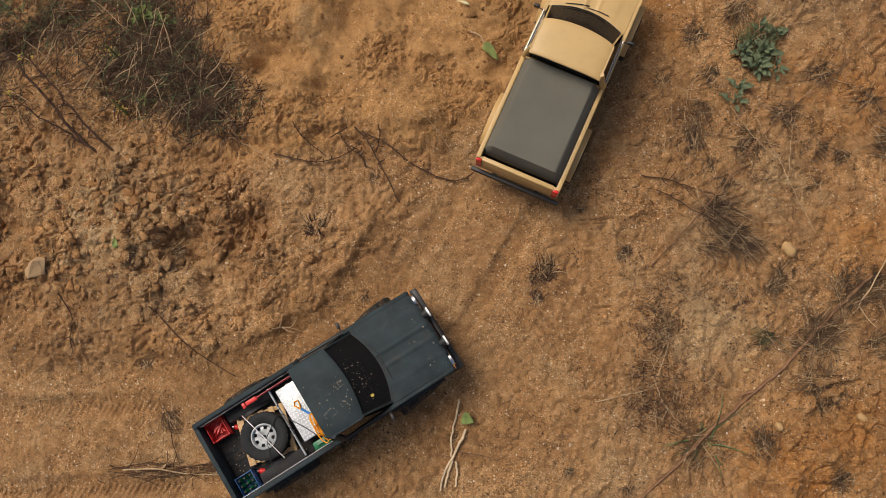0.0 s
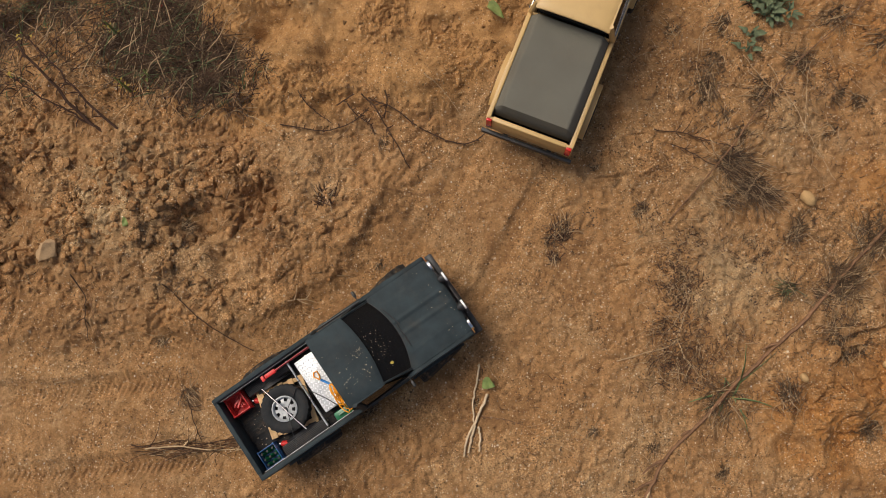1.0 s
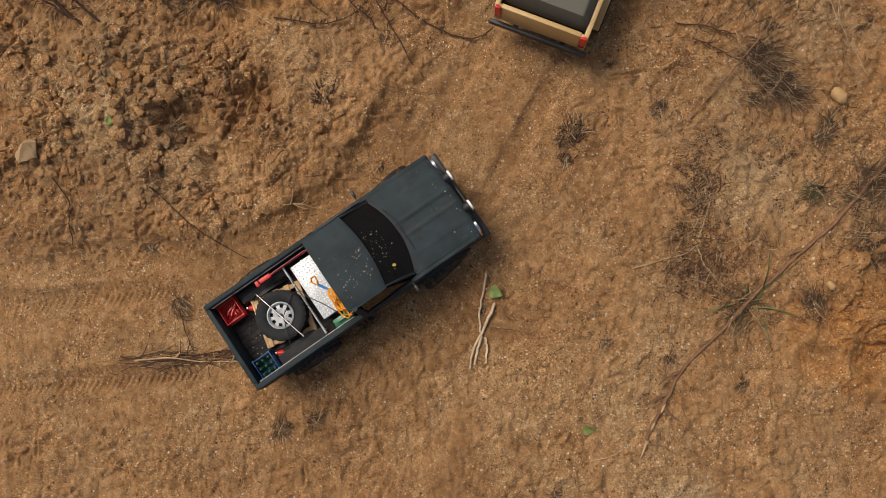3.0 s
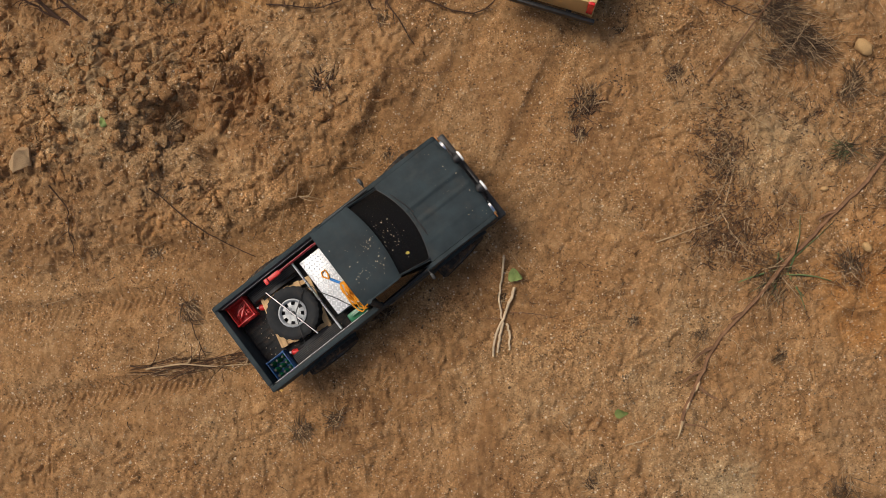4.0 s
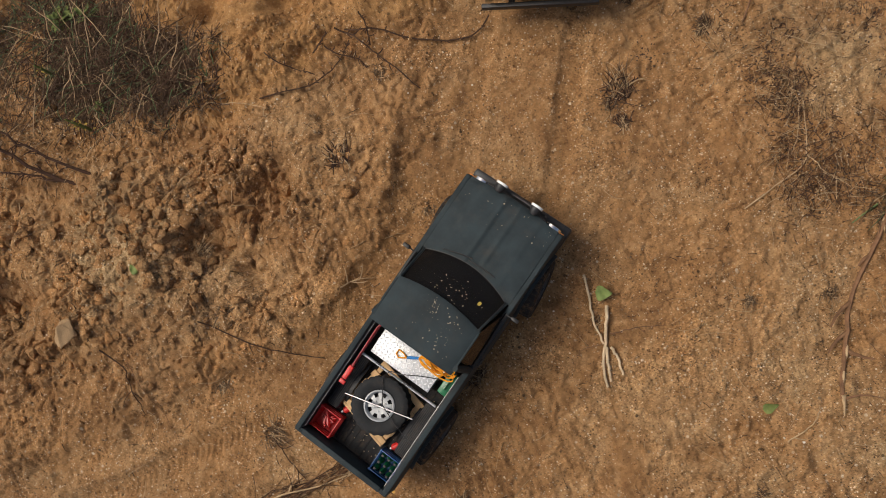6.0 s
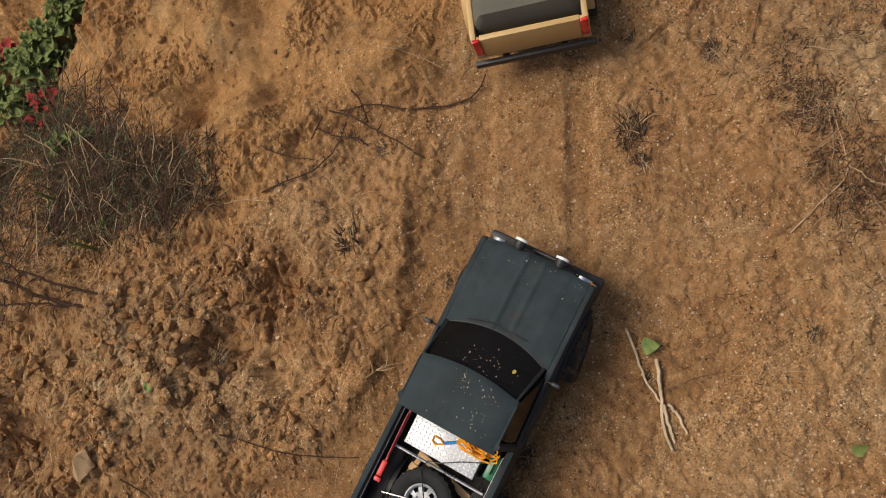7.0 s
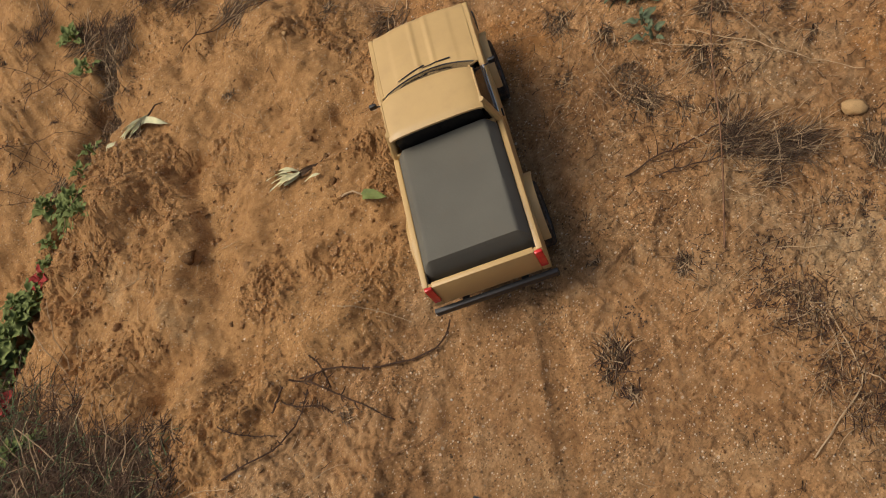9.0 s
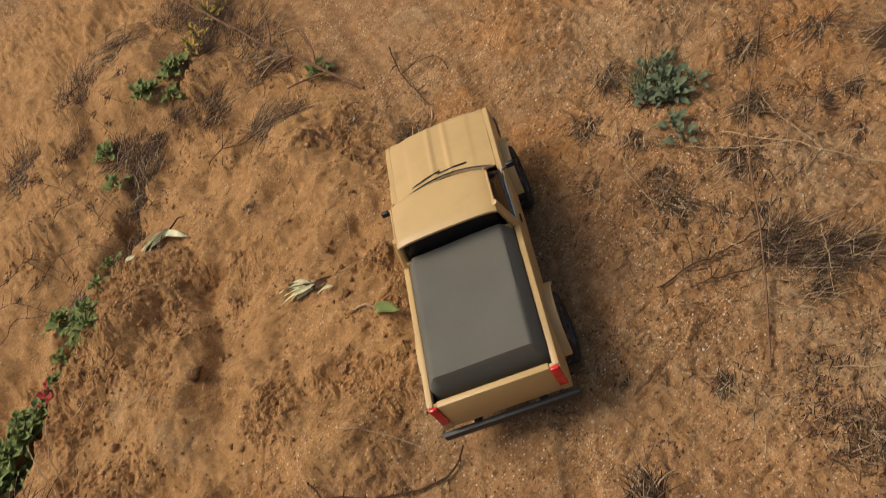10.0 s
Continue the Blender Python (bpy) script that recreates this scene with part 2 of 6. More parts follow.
def hashed(i, j, k):
    n = (i.astype(np.int64) * 374761393 + j.astype(np.int64) * 668265263 + k * 974711) & 0x7FFFFFFF
    n = ((n ^ (n >> 13)) * 1274126177) & 0x7FFFFFFF
    return ((n ^ (n >> 16)) & 0xFFFF) / 65535.0


def waves(x, y, size, k):
    """Smooth noise, -1 to 1, with bumps about this size."""
    u, v = x / size, y / size
    i, j = np.floor(u), np.floor(v)
    f, g = u - i, v - j
    f, g = f * f * f * (f * (6 * f - 15) + 10), g * g * g * (g * (6 * g - 15) + 10)
    a, b = hashed(i, j, k), hashed(i + 1, j, k)
    c, d = hashed(i, j + 1, k), hashed(i + 1, j + 1, k)
    return 2 * ((a + (b - a) * f) * (1 - g) + (c + (d - c) * f) * g) - 1


def lumps(x, y, size, k):
    """Rounded lumps, 0 to 1, about this size apart."""
    u, v = x / size, y / size
    i, j = np.floor(u), np.floor(v)
    best = np.zeros_like(u)
    for di in (-1, 0, 1):
        for dj in (-1, 0, 1):
            p, q = i + di, j + dj
            r = 0.25 + 0.45 * hashed(p, q, k + 5)
            d2 = ((p + hashed(p, q, k + 1) - u) ** 2 + (q + hashed(p, q, k + 2) - v) ** 2) / (r * r)
            best = np.maximum(best, np.sqrt(np.clip(1 - d2, 0, 1)) * r * 1.4)
    return best


def plates(x, y, size, k):
    """Broken flat pieces at uneven heights with cracks between, 0 to 1."""
    u, v = x / size, y / size
    i, j = np.floor(u), np.floor(v)
    f1, f2, top = np.full(u.shape, 9.0), np.full(u.shape, 9.0), np.zeros(u.shape)
    for di in (-1, 0, 1):
        for dj in (-1, 0, 1):
            p, q = i + di, j + dj
            dx, dy = u - p - hashed(p, q, k + 1), v - q - hashed(p, q, k + 2)
            d = np.hypot(dx, dy)
            h = hashed(p, q, k + 3) + 0.5 * (dx * (hashed(p, q, k + 4) - 0.5) + dy * (hashed(p, q, k + 5) - 0.5))
            f2 = np.minimum(np.maximum(f1, d), f2)
            top = np.where(d < f1, h, top)
            f1 = np.minimum(f1, d)
    return top * smooth(f2 - f1, 0.0, 0.28)


# the line along which the trucks drive
LINE = [(-3.0, 0.3), (-1.6, 0.15), (-0.9, 0.08), (-0.54, 0.07), (-0.27, 0.126), (-0.14, 0.21), (0.0, 0.345), (0.09, 0.475), (0.206, 0.65), (0.31, 0.82), (0.42, 1.03), (0.55, 1.4), (0.65, 2.0), (0.7, 4.0)]


SCARP = [(-0.42, 0.27), (-0.31, 0.315), (-0.235, 0.357), (-0.18, 0.42), (-0.15, 0.475), (-0.105, 0.55), (-0.05, 0.60), (0.02, 0.68)]


def track(x, y, line=LINE):
    """Way along the line and offset to its left."""
    best = np.full(x.shape, 1e9)
    along, off = np.zeros(x.shape), np.zeros(x.shape)
    s0 = 0.0
    for (ax, ay), (bx, by) in zip(line, line[1:]):
        dx, dy = bx - ax, by - ay
        n = math.hypot(dx, dy)
        t = np.clip(((x - ax) * dx + (y - ay) * dy) / (n * n), 0, 1)
        px, py = x - ax - t * dx, y - ay - t * dy
        d = np.hypot(px, py)
        near = d < best
        best = np.where(near, d, best)
        along = np.where(near, s0 + t * n, along)
        off = np.where(near, d * np.sign(dx * (y - ay) - dy * (x - ax)), off)
        s0 += n
    return along, off


MOUNDS = [
    (-.68, .53, .15, .035), (-.84, .44, .08, .015), (-.62, .66, .08, .015), (-.30, .45, .09, .022), (-.26, .60, .09, .018), (-.33, 1.10, .10, .028),
    (-.23, 1.36, .09, .032), (-.27, 1.22, .10, .022), (-.05, .77, .07, .02), (-.25, .97, .07, .03), (.02, 1.08, .07, .03), (-.28, .85, .06, .025),
    (-.12, .92, .06, .022), (-.42, .97, .07, .025),
]
MOUNDS_FAR = [
    (.78, -.02, .12, .02), (.92, .42, .12, .03), (.70, .60, .10, .015), (.2, 1.37, .12, .025), (.05, 1.95, .22, .06), (-.32, 1.62, .14, .02),
    (-.60, 1.32, .16, -.06), (-.25, 1.28, .08, .02), (-.02, 1.48, .07, .02), (.7, 1.2, .15, .03), (.66, .80, .08, .02),
]
PITS = [(.70, -.005, .04, .024), (.765, -.075, .05, .03), (.66, -.085, .035, .018), (-.535, .487, .042, .034), (-.384, .515, .044, .034), (-.31, .90, .045, .03), (-.36, .865, .03, .022), (-.21, .81, .035, .025), 
        (-.075, 1.25, .04, .03), (-.335, .955, .05, .02), (-.205, .835, .045, .026), (-.27, .89, .03, .018), (.0, .96, .05, .018), (.06, 1.14, .05, .02), (-.16, 1.01, .04, .03), (.14, 1.25, .05, .015), (-.95, .55, .05, .045),
        (.58, .71, .035, .025), (-.07, 1.29, .04, .015), (.45, 1.0, .05, .01), (-.48, .40, .03, .02), (.8, .9, .06, .02)]
GULLY = [(-.95, .95), (-.75, 1.07), (-.62, 1.16), (-.53, 1.23), (-.36, 1.34), (-.244, 1.435), (-.194, 1.48), (-.14, 1.545), (-.085, 1.615), (-.05, 1.70)]


def rubble(x, y):
    g = 0
    for px, py, r in ((-.72, .54, .21), (-.5, .44, .14), (-.9, .6, .17), (-.42, .58, .07), (-.38, .44, .06), (-.2, 1.15, .035), (.82, .1, .1), (.73, -.03, .08), (.80, .02, .07)):
        g = g + np.exp(-((x - px) ** 2 + (y - py) ** 2) / (r * r))
    return np.clip(g, 0, 1)


def sandy_bank(x, y):
    """1 on the smooth sandy bank beyond the rubble, 0 elsewhere."""
    near = (1 - smooth(y + 0.3 * waves(x, y, 0.5, 99), 2.4, 3.2)) * smooth(x + 0.3 * waves(x, y, 0.45, 100), -1.8, -1.1)
    return near * smooth(y + 0.06 * waves(x, y, 0.14, 95), 0.68, 0.82) * smooth(0.36 + 0.1 * (y - 0.8) - x + 0.05 * waves(x, y, 0.12, 96), 0.0, 0.14) * (1 - 0.8 * smooth(-x - 0.40 - 0.35 * np.clip(y - 1.0, 0, 1) , 0.0, 0.12) * (1 - smooth(y, 1.05, 1.3)))


def crumbling(x, y):
    """1 where the bank is broken into crumbs, 0 where it lies smooth."""
    return smooth(waves(x, y, 0.11, 97) + 0.6 * waves(x, y, 0.05, 98), -0.3, 0.5)


def height(x, y):
    x, y = np.asarray(x, float), np.asarray(y, float)
    s, d = track(x, y)
    wob = 0.05 * waves(x, y, 0.21, 11) + 0.03 * waves(x, y, 0.09, 12)
    z = (0.009 * smooth(d, 0.135 + 0.7 * wob, 0.165 + 0.8 * wob) + 0.010 * smooth(d, 0.15 + wob, 0.26 + wob * 1.6)) * (1 - 0.5 * smooth(y, 0.6, 0.8)) + 0.012 * smooth(-d, 0.28 + wob, 0.4 + wob)
    for px, py, r, h in itertools.chain(MOUNDS, MOUNDS_FAR):
        z = z + h * np.exp(-((x - px) ** 2 + (y - py) ** 2) / (r * r))
    wx, wy = x + 0.012 * waves(x, y, 0.05, 21), y + 0.012 * waves(x, y, 0.05, 22)
    for px, py, r, h in PITS:
        q = ((wx - px) ** 2 + (wy - py) ** 2) / (r * r)
        h = h * (0.6 if py > 0.75 else 1.0)
        z = z - h * np.exp(-q ** 1.6) + 0.22 * h * np.exp(-(np.sqrt(q) - 1.6) ** 2 * 5)
    for (ax, ay), (bx, by) in zip(GULLY, GULLY[1:]):
        dx, dy = bx - ax, by - ay
        t = np.clip(((wx - ax) * dx + (wy - ay) * dy) / (dx * dx + dy * dy), 0, 1)
        q = (wx - ax - t * dx) ** 2 + (wy - ay - t * dy) ** 2
        z = z - 0.028 * np.exp(-q / 0.0006)
    # the long hollow with one steep side
    u, v = (wx + .110) * .284 + (wy - 1.16) * .959, (wx + .110) * .959 - (wy - 1.16) * .284
    ends = np.exp(-(u / .115) ** 4)
    z = z - .028 * ends * smooth(v, -.02, .012) * (1 - smooth(v, .01, .11)) + .016 * np.exp(-(u / .13) ** 4 - ((v + .045) / .035) ** 2)
    left = smooth(d, 0.1, 0.3)
    sandy = sandy_bank(x, y)
    crumbly = crumbling(x, y)
    calm = 1 - 0.5 * sandy * (1 - crumbly)
    rub = rubble(x, y)
    rough = (0.35 + 0.65 * left) * (1 - 0.35 * smooth(y, 0.72, 0.85))
    z = z + rough * ((0.012 + 0.006 * smooth(y, 0.5, 0.8)) * waves(x, y, 0.16, 1) + (0.011 + 0.006 * smooth(y, 0.5, 0.8)) * waves(x, y, 0.075, 2) + 0.005 * waves(x, y, 0.034, 3))
    z = z + calm * (0.6 + 0.4 * rough) * (0.0034 * waves(x, y, 0.019, 4) + 0.0024 * waves(x, y, 0.010, 5)) * (0.5 + smooth(waves(x, y, 0.08, 6), -0.5, 0.5))
    cx, cy = x + 0.01 * waves(x, y, 0.03, 34), y + 0.01 * waves(x, y, 0.03, 35)
    clump = rub * smooth(waves(x, y, 0.1, 39) + 0.5 * waves(x, y, 0.05, 40), -0.95, 0.15)
    z = z - 0.007 * rub + (0.05 * left * (1 - 0.6 * smooth(y, 0.72, 0.85)) + clump) * (0.012 * np.abs(waves(cx, cy, 0.052, 36)) + 0.015 * plates(cx, cy, 0.036, 60) + 0.005 * plates(cx, cy, 0.0165, 70) + 0.005 * np.abs(waves(cx, cy, 0.0115, 38)))
    z = z + calm * (0.45 + 0.5 * rough) * (0.003 * lumps(x, y, 0.014, 33) + 0.0035 * np.abs(waves(x, y, 0.0105, 46)))
    flat = 1 - smooth(np.abs(d), 0.10, 0.2)
    z = z * (1 - 0.62 * flat)
    z = z + sandy * (0.0045 * plates(cx, cy, 0.014, 160) * crumbly + 0.018 * waves(cx, cy, 0.115, 90) + 0.009 * waves(cx, cy, 0.06, 91) + 0.004 * lumps(cx, cy, 0.034, 92) + 0.004 * np.abs(waves(cx, cy, 0.045, 93)))
    z = z + 0.8 * sandy * crumbly * (1 - np.exp(-((x + .15) ** 2 + (y - 1.15) ** 2) / 0.035)) * (0.012 * plates(cx, cy, 0.05, 110) + 0.004 * plates(cx, cy, 0.019, 120))
    # small lumps and pocks
    trodden = 1 - 0.45 * (1 - left) * (1 - smooth(y, 0.5, 0.9))
    patchy = trodden * smooth(waves(x, y, 0.13, 81) + 0.5 * waves(x, y, 0.06, 82), -0.5, 0.6)
    z = z + calm * (1 - 0.6 * flat) * (0.5 + 0.7 * patchy) * (0.0075 * np.abs(waves(cx, cy, 0.027, 83)) ** 1.5 + 0.0058 * np.abs(waves(cx, cy, 0.0145, 84)) ** 1.5)
    z = z - (1 - 0.75 * sandy) * (1 - 0.7 * flat) * (0.25 + 0.75 * patchy) * 0.011 * np.maximum(0, lumps(cx, cy, 0.033, 85) - 0.5)
    # wheel ruts with lug prints
    for side in (-0.083, 0.083):
        e = d - side - 0.008 * waves(s, d * 0 + side, 0.3, 41)
        rut = np.exp(-(e / 0.022) ** 4) * smooth(waves(x, y, 0.22, 44), -0.95, 0.3) * (1 - 0.5 * smooth(y, 0.9, 1.3))
        lug = np.sin((s + np.abs(e) * 0.5) * 2 * math.pi / 0.0125)
        z = z - rut * (0.0095 + 0.0018 * lug * (0.5 + 0.5 * waves(x, y, 0.2, 42))) + 0.0015 * np.exp(-((np.abs(e) - 0.03) / 0.01) ** 2)
    # an older pair of tracks across the lower left
    e = y - (0.155 + 0.05 * (x + 0.6)) - 0.01 * waves(x, y * 0, 0.3, 43)
    # a low scarp where the wheels have cut into the bank
    along, e = track(wx + 0.008 * waves(x, y, 0.08, 152), wy, SCARP)
    ends = smooth(along, 0.0, 0.10) * (1 - smooth(along, 0.42, 0.56))
    z = z + ends * (0.75 + 0.6 * waves(x, y, 0.06, 151)) * (0.010 * smooth(e, -0.008, 0.014) * (1 - smooth(e, 0.01, 0.12)) - 0.006 * np.exp(-((e + 0.012) / 0.016) ** 2))
    # farther off the ground only rolls gently
    away = smooth(np.maximum(np.maximum(np.abs(x) - 1.3, y - 2.6), -0.7 - y), 0.0, 1.2)
    z = z * (1 - away) + away * (0.05 * waves(x, y, 2.3, 130) + 0.02 * waves(x, y, 0.7, 131))
    old = (1 - away) * np.exp(-(e / 0.05) ** 4) * (1 - smooth(x, -0.5, -0.25)) * (1 - smooth(np.abs(d), 0.09, 0.13))
    z = z - old * 0.0015 * np.sin((x + 0.4 * np.abs(e)) * 2 * math.pi / 0.014)
    return z


def axis(parts, far):
    a = np.concatenate([np.arange(lo, hi, st) for lo, hi, st in parts] + [[parts[-1][1]]])
    g = np.cumsum(0.02 * 1.45 ** np.arange(24))
    g = g[g < far]
    return np.concatenate([(a[0] - g)[::-1], a, a[-1] + g])


def blobs(x, y, rows):
    g = 0
    for px, py, r, a in rows:
        g = np.maximum(g, a * np.exp(-((x - px) ** 2 + (y - py) ** 2) / (r * r)))
    return g


# humus under plants, laid darker beneath the brush as painted shade
HUMUS_SHADE_NEAR = [
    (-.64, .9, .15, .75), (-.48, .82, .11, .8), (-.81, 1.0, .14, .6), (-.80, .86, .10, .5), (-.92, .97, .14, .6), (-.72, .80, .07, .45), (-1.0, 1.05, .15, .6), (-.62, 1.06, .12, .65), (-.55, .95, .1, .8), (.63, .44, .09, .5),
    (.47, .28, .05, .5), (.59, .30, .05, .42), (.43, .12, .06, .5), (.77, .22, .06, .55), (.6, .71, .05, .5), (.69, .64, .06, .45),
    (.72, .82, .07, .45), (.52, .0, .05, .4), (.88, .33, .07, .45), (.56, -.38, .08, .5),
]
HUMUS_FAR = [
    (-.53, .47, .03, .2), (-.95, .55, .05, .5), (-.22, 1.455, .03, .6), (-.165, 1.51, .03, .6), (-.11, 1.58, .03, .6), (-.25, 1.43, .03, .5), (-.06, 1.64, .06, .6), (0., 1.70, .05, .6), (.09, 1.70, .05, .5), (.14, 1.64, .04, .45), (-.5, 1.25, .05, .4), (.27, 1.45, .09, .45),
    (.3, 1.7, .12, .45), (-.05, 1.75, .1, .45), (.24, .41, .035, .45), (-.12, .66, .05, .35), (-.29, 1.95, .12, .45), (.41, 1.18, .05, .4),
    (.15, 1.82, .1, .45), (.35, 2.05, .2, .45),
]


def make_ground():
    xs = axis([(-1.15, -0.05, 0.0028), (-0.05, 1.1, 0.004)], 300)
    ys = axis([(-0.5, 0.25, 0.0042), (0.25, 1.4, 0.003), (1.4, 3.1, 0.012)], 300)
    X, Y = np.meshgrid(xs, ys)
    Z = height(X, Y)
    nx, ny = len(xs), len(ys)
    me = bpy.data.meshes.new("ground")
    me.vertices.add(nx * ny)
    me.vertices.foreach_set("co", np.stack([X, Y, Z], -1).astype(np.float32).ravel())
    idx = np.arange(nx * ny).reshape(ny, nx)
    quads = np.stack([idx[:-1, :-1], idx[:-1, 1:], idx[1:, 1:], idx[1:, :-1]], -1).reshape(-1, 4)
    me.loops.add(quads.size)
    me.loops.foreach_set("vertex_index", quads.ravel().astype(np.int32))
    me.polygons.add(len(quads))
    me.polygons.foreach_set("loop_start", np.arange(0, quads.size, 4, dtype=np.int32))
    me.update(calc_edges=True)
    # crumbly ground keeps its facets, the far sheet does not
    soft = (X < -1.2) | (X > 1.12) | (Y < -0.52) | (Y > 1.42) | (sandy_bank(X, Y) * (1 - crumbling(X, Y)) > 0.5)
    me.polygons.foreach_set("use_smooth", soft[:-1, :-1].ravel())
    s, d = track(X, Y)
    kinds = {
        "fine": sandy_bank(X, Y),
        "rust": blobs(X, Y, [(.72, -.05, .17, .62), (.83, .05, .1, .5), (.50, .95, .16, .5), (.45, 1.15, .14, .5), (.80, -.02, .17, .55), (.92, .42, .16, .5), (.75, .3, .1, .3), (.9, .75, .2, .45), (.3, .55, .12, .3),
                             (-.28, .5, .1, .3), (.7, 1.2, .25, .4), (.1, 1.2, .12, .25), (.36, .24, .1, .3), (.2, .2, .15, .2)]),
        "pale": blobs(X, Y, [(.56, .25, .15, .5), (.72, .56, .13, .4), (.80, .2, .08, .45), (.36, -.34, .1, .65), (.55, .45, .12, .35), (.1, -.2, .1, .35), (.25, -.15, .12, .35),
                             (-.84, .46, .07, .4), (-.72, .54, .18, .62), (-.58, .58, .12, .5), (-.5, .42, .1, .3), (-.25, .96, .08, .35), (-.30, 1.12, .08, .35), (.2, -.4, .3, .35)]),
        # damp ruts and patches; shade painted along the scarp's foot and in two hollows
        "damp_or_shaded": np.maximum(np.maximum(0.42 * np.exp(-((np.abs(d) - .085) / .03) ** 2), 0.5 * np.exp(-((track(X, Y, SCARP)[1] + .012) / .016) ** 2)), blobs(X, Y, [(.02, .25, .2, .35), (-.12, .45, .12, .35), (.1, .6, .1, .35), (-.535, .487, .05, .25), (-.1, 1.1, .07, .1),
                             (-.45, .05, .15, .3), (-.05, .05, .12, .3), (-.35, -.2, .2, .35)])),
        "humus_and_shade": blobs(X, Y, HUMUS_SHADE_NEAR + HUMUS_FAR),
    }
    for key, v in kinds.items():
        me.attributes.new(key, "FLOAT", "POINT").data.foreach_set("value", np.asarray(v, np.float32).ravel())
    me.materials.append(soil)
    tagged(new("ground", me), "bare ochre sandy soil with clods, hollows and wheel ruts", "ground", kind="structure")
    return xs, ys, Z


GX, GY, GZ = make_ground()


def ground_at(x, y):
    """Heights of the ground's own mesh under these places."""
    i = np.clip(np.searchsorted(GX, x) - 1, 0, len(GX) - 2)
    j = np.clip(np.searchsorted(GY, y) - 1, 0, len(GY) - 2)
    f, g = (x - GX[i]) / (GX[i + 1] - GX[i]), (y - GY[j]) / (GY[j + 1] - GY[j])
    return (GZ[j, i] * (1 - f) + GZ[j, i + 1] * f) * (1 - g) + (GZ[j + 1, i] * (1 - f) + GZ[j + 1, i + 1] * f) * g


def zat(x, y):
    return float(ground_at(np.array([x]), np.array([y]))[0])


# ---- mesh helpers ----
def part(name, bm, material, parent=None, label="", flat=False):
    bmesh.ops.recalc_face_normals(bm, faces=bm.faces)
    me = bpy.data.meshes.new(name)
    bm.to_mesh(me)
    bm.free()
    me.materials.append(M[material] if isinstance(material, str) else material)
    if not flat:
        for p in me.polygons:
            p.use_smooth = True
        me.set_sharp_from_angle(angle=radians(38))
    ob = new(name, me)
    ob.parent = parent
    if label:
        ob["label"] = label
    return ob


def merged(*bms):
    out = bms[0]
    for b in bms[1:]:
        me = bpy.data.meshes.new("tmp")
        b.to_mesh(me)
        b.free()
        out.from_mesh(me)
        bpy.data.meshes.remove(me)
    return out


def block(x0, x1, y0, y1, z0, z1, bevel=0.0015, m=None):
    bm = bmesh.new()
    bmesh.ops.create_cube(bm, size=1)
    bmesh.ops.transform(bm, matrix=Matrix.LocRotScale(((x0 + x1) / 2, (y0 + y1) / 2, (z0 + z1) / 2), None, (x1 - x0, y1 - y0, z1 - z0)), verts=bm.verts)
    if bevel:
        bmesh.ops.bevel(bm, geom=bm.edges[:], offset=bevel, segments=2, affect="EDGES", profile=0.5)
    if m is not None:
        bmesh.ops.transform(bm, matrix=m, verts=bm.verts)
    return bm


def rod(points, radii, sides=6, bm=None):
    """A tube along points; radii one or one for each."""
    bm = bm or bmesh.new()
    pts = [Vector(p) for p in points]
    if isinstance(radii, (int, float)):
        radii = [radii] * len(pts)
    rings = []
    up = Vector((0.13, 0.27, 0.95))
    for i, p in enumerate(pts):
        d = (pts[min(i + 1, len(pts) - 1)] - pts[max(i - 1, 0)])
        d = d.normalized() if d.length > 1e-9 else Vector((0, 0, 1))
        a = d.cross(up)
        if a.length < 0.05:
            a = d.cross(Vector((1, 0, 0)))
        a.normalize()
        b = d.cross(a)
        rings.append([bm.verts.new(p + radii[i] * (math.cos(2 * math.pi * k / sides) * a + math.sin(2 * math.pi * k / sides) * b)) for k in range(sides)])
    for r, q in zip(rings, rings[1:]):
        for k in range(sides):
            bm.faces.new((r[k], r[(k + 1) % sides], q[(k + 1) % sides], q[k]))
    for r in (rings[0], rings[-1]):
        bm.faces.new(r)
    return bm


def slab(outline, y0, y1, bevel=0.0):
    """An outline in x and z, drawn out from y0 to y1."""
    bm = bmesh.new()
    f = bm.faces.new([bm.verts.new((x, y0, z)) for x, z in outline])
    new_geom = bmesh.ops.extrude_face_region(bm, geom=[f])["geom"]
    bmesh.ops.translate(bm, vec=(0, y1 - y0, 0), verts=[g for g in new_geom if isinstance(g, bmesh.types.BMVert)])
    if bevel:
        bmesh.ops.bevel(bm, geom=bm.edges[:], offset=bevel, segments=1, affect="EDGES")
    return bm


def sheet(place, nu, nv, thick):
    """A curved panel: place(u, v) for u and v from 0 to 1, thickened downwards."""
    bm = bmesh.new()
    top = [[bm.verts.new(place(i / nu, j / nv)) for j in range(nv + 1)] for i in range(nu + 1)]
    low = [[bm.verts.new(v.co - Vector((0, 0, thick))) for v in row] for row in top]
    for i in range(nu):
        for j in range(nv):
            bm.faces.new((top[i][j], top[i + 1][j], top[i + 1][j + 1], top[i][j + 1]))
            bm.faces.new((low[i][j], low[i][j + 1], low[i + 1][j + 1], low[i + 1][j]))
    for i in range(nu):
        for j in (0, nv):
            bm.faces.new((top[i][j], low[i][j], low[i + 1][j], top[i + 1][j]))
    for j in range(nv):
        for i in (0, nu):
            bm.faces.new((top[i][j], top[i][j + 1], low[i][j + 1], low[i][j]))
    return bm


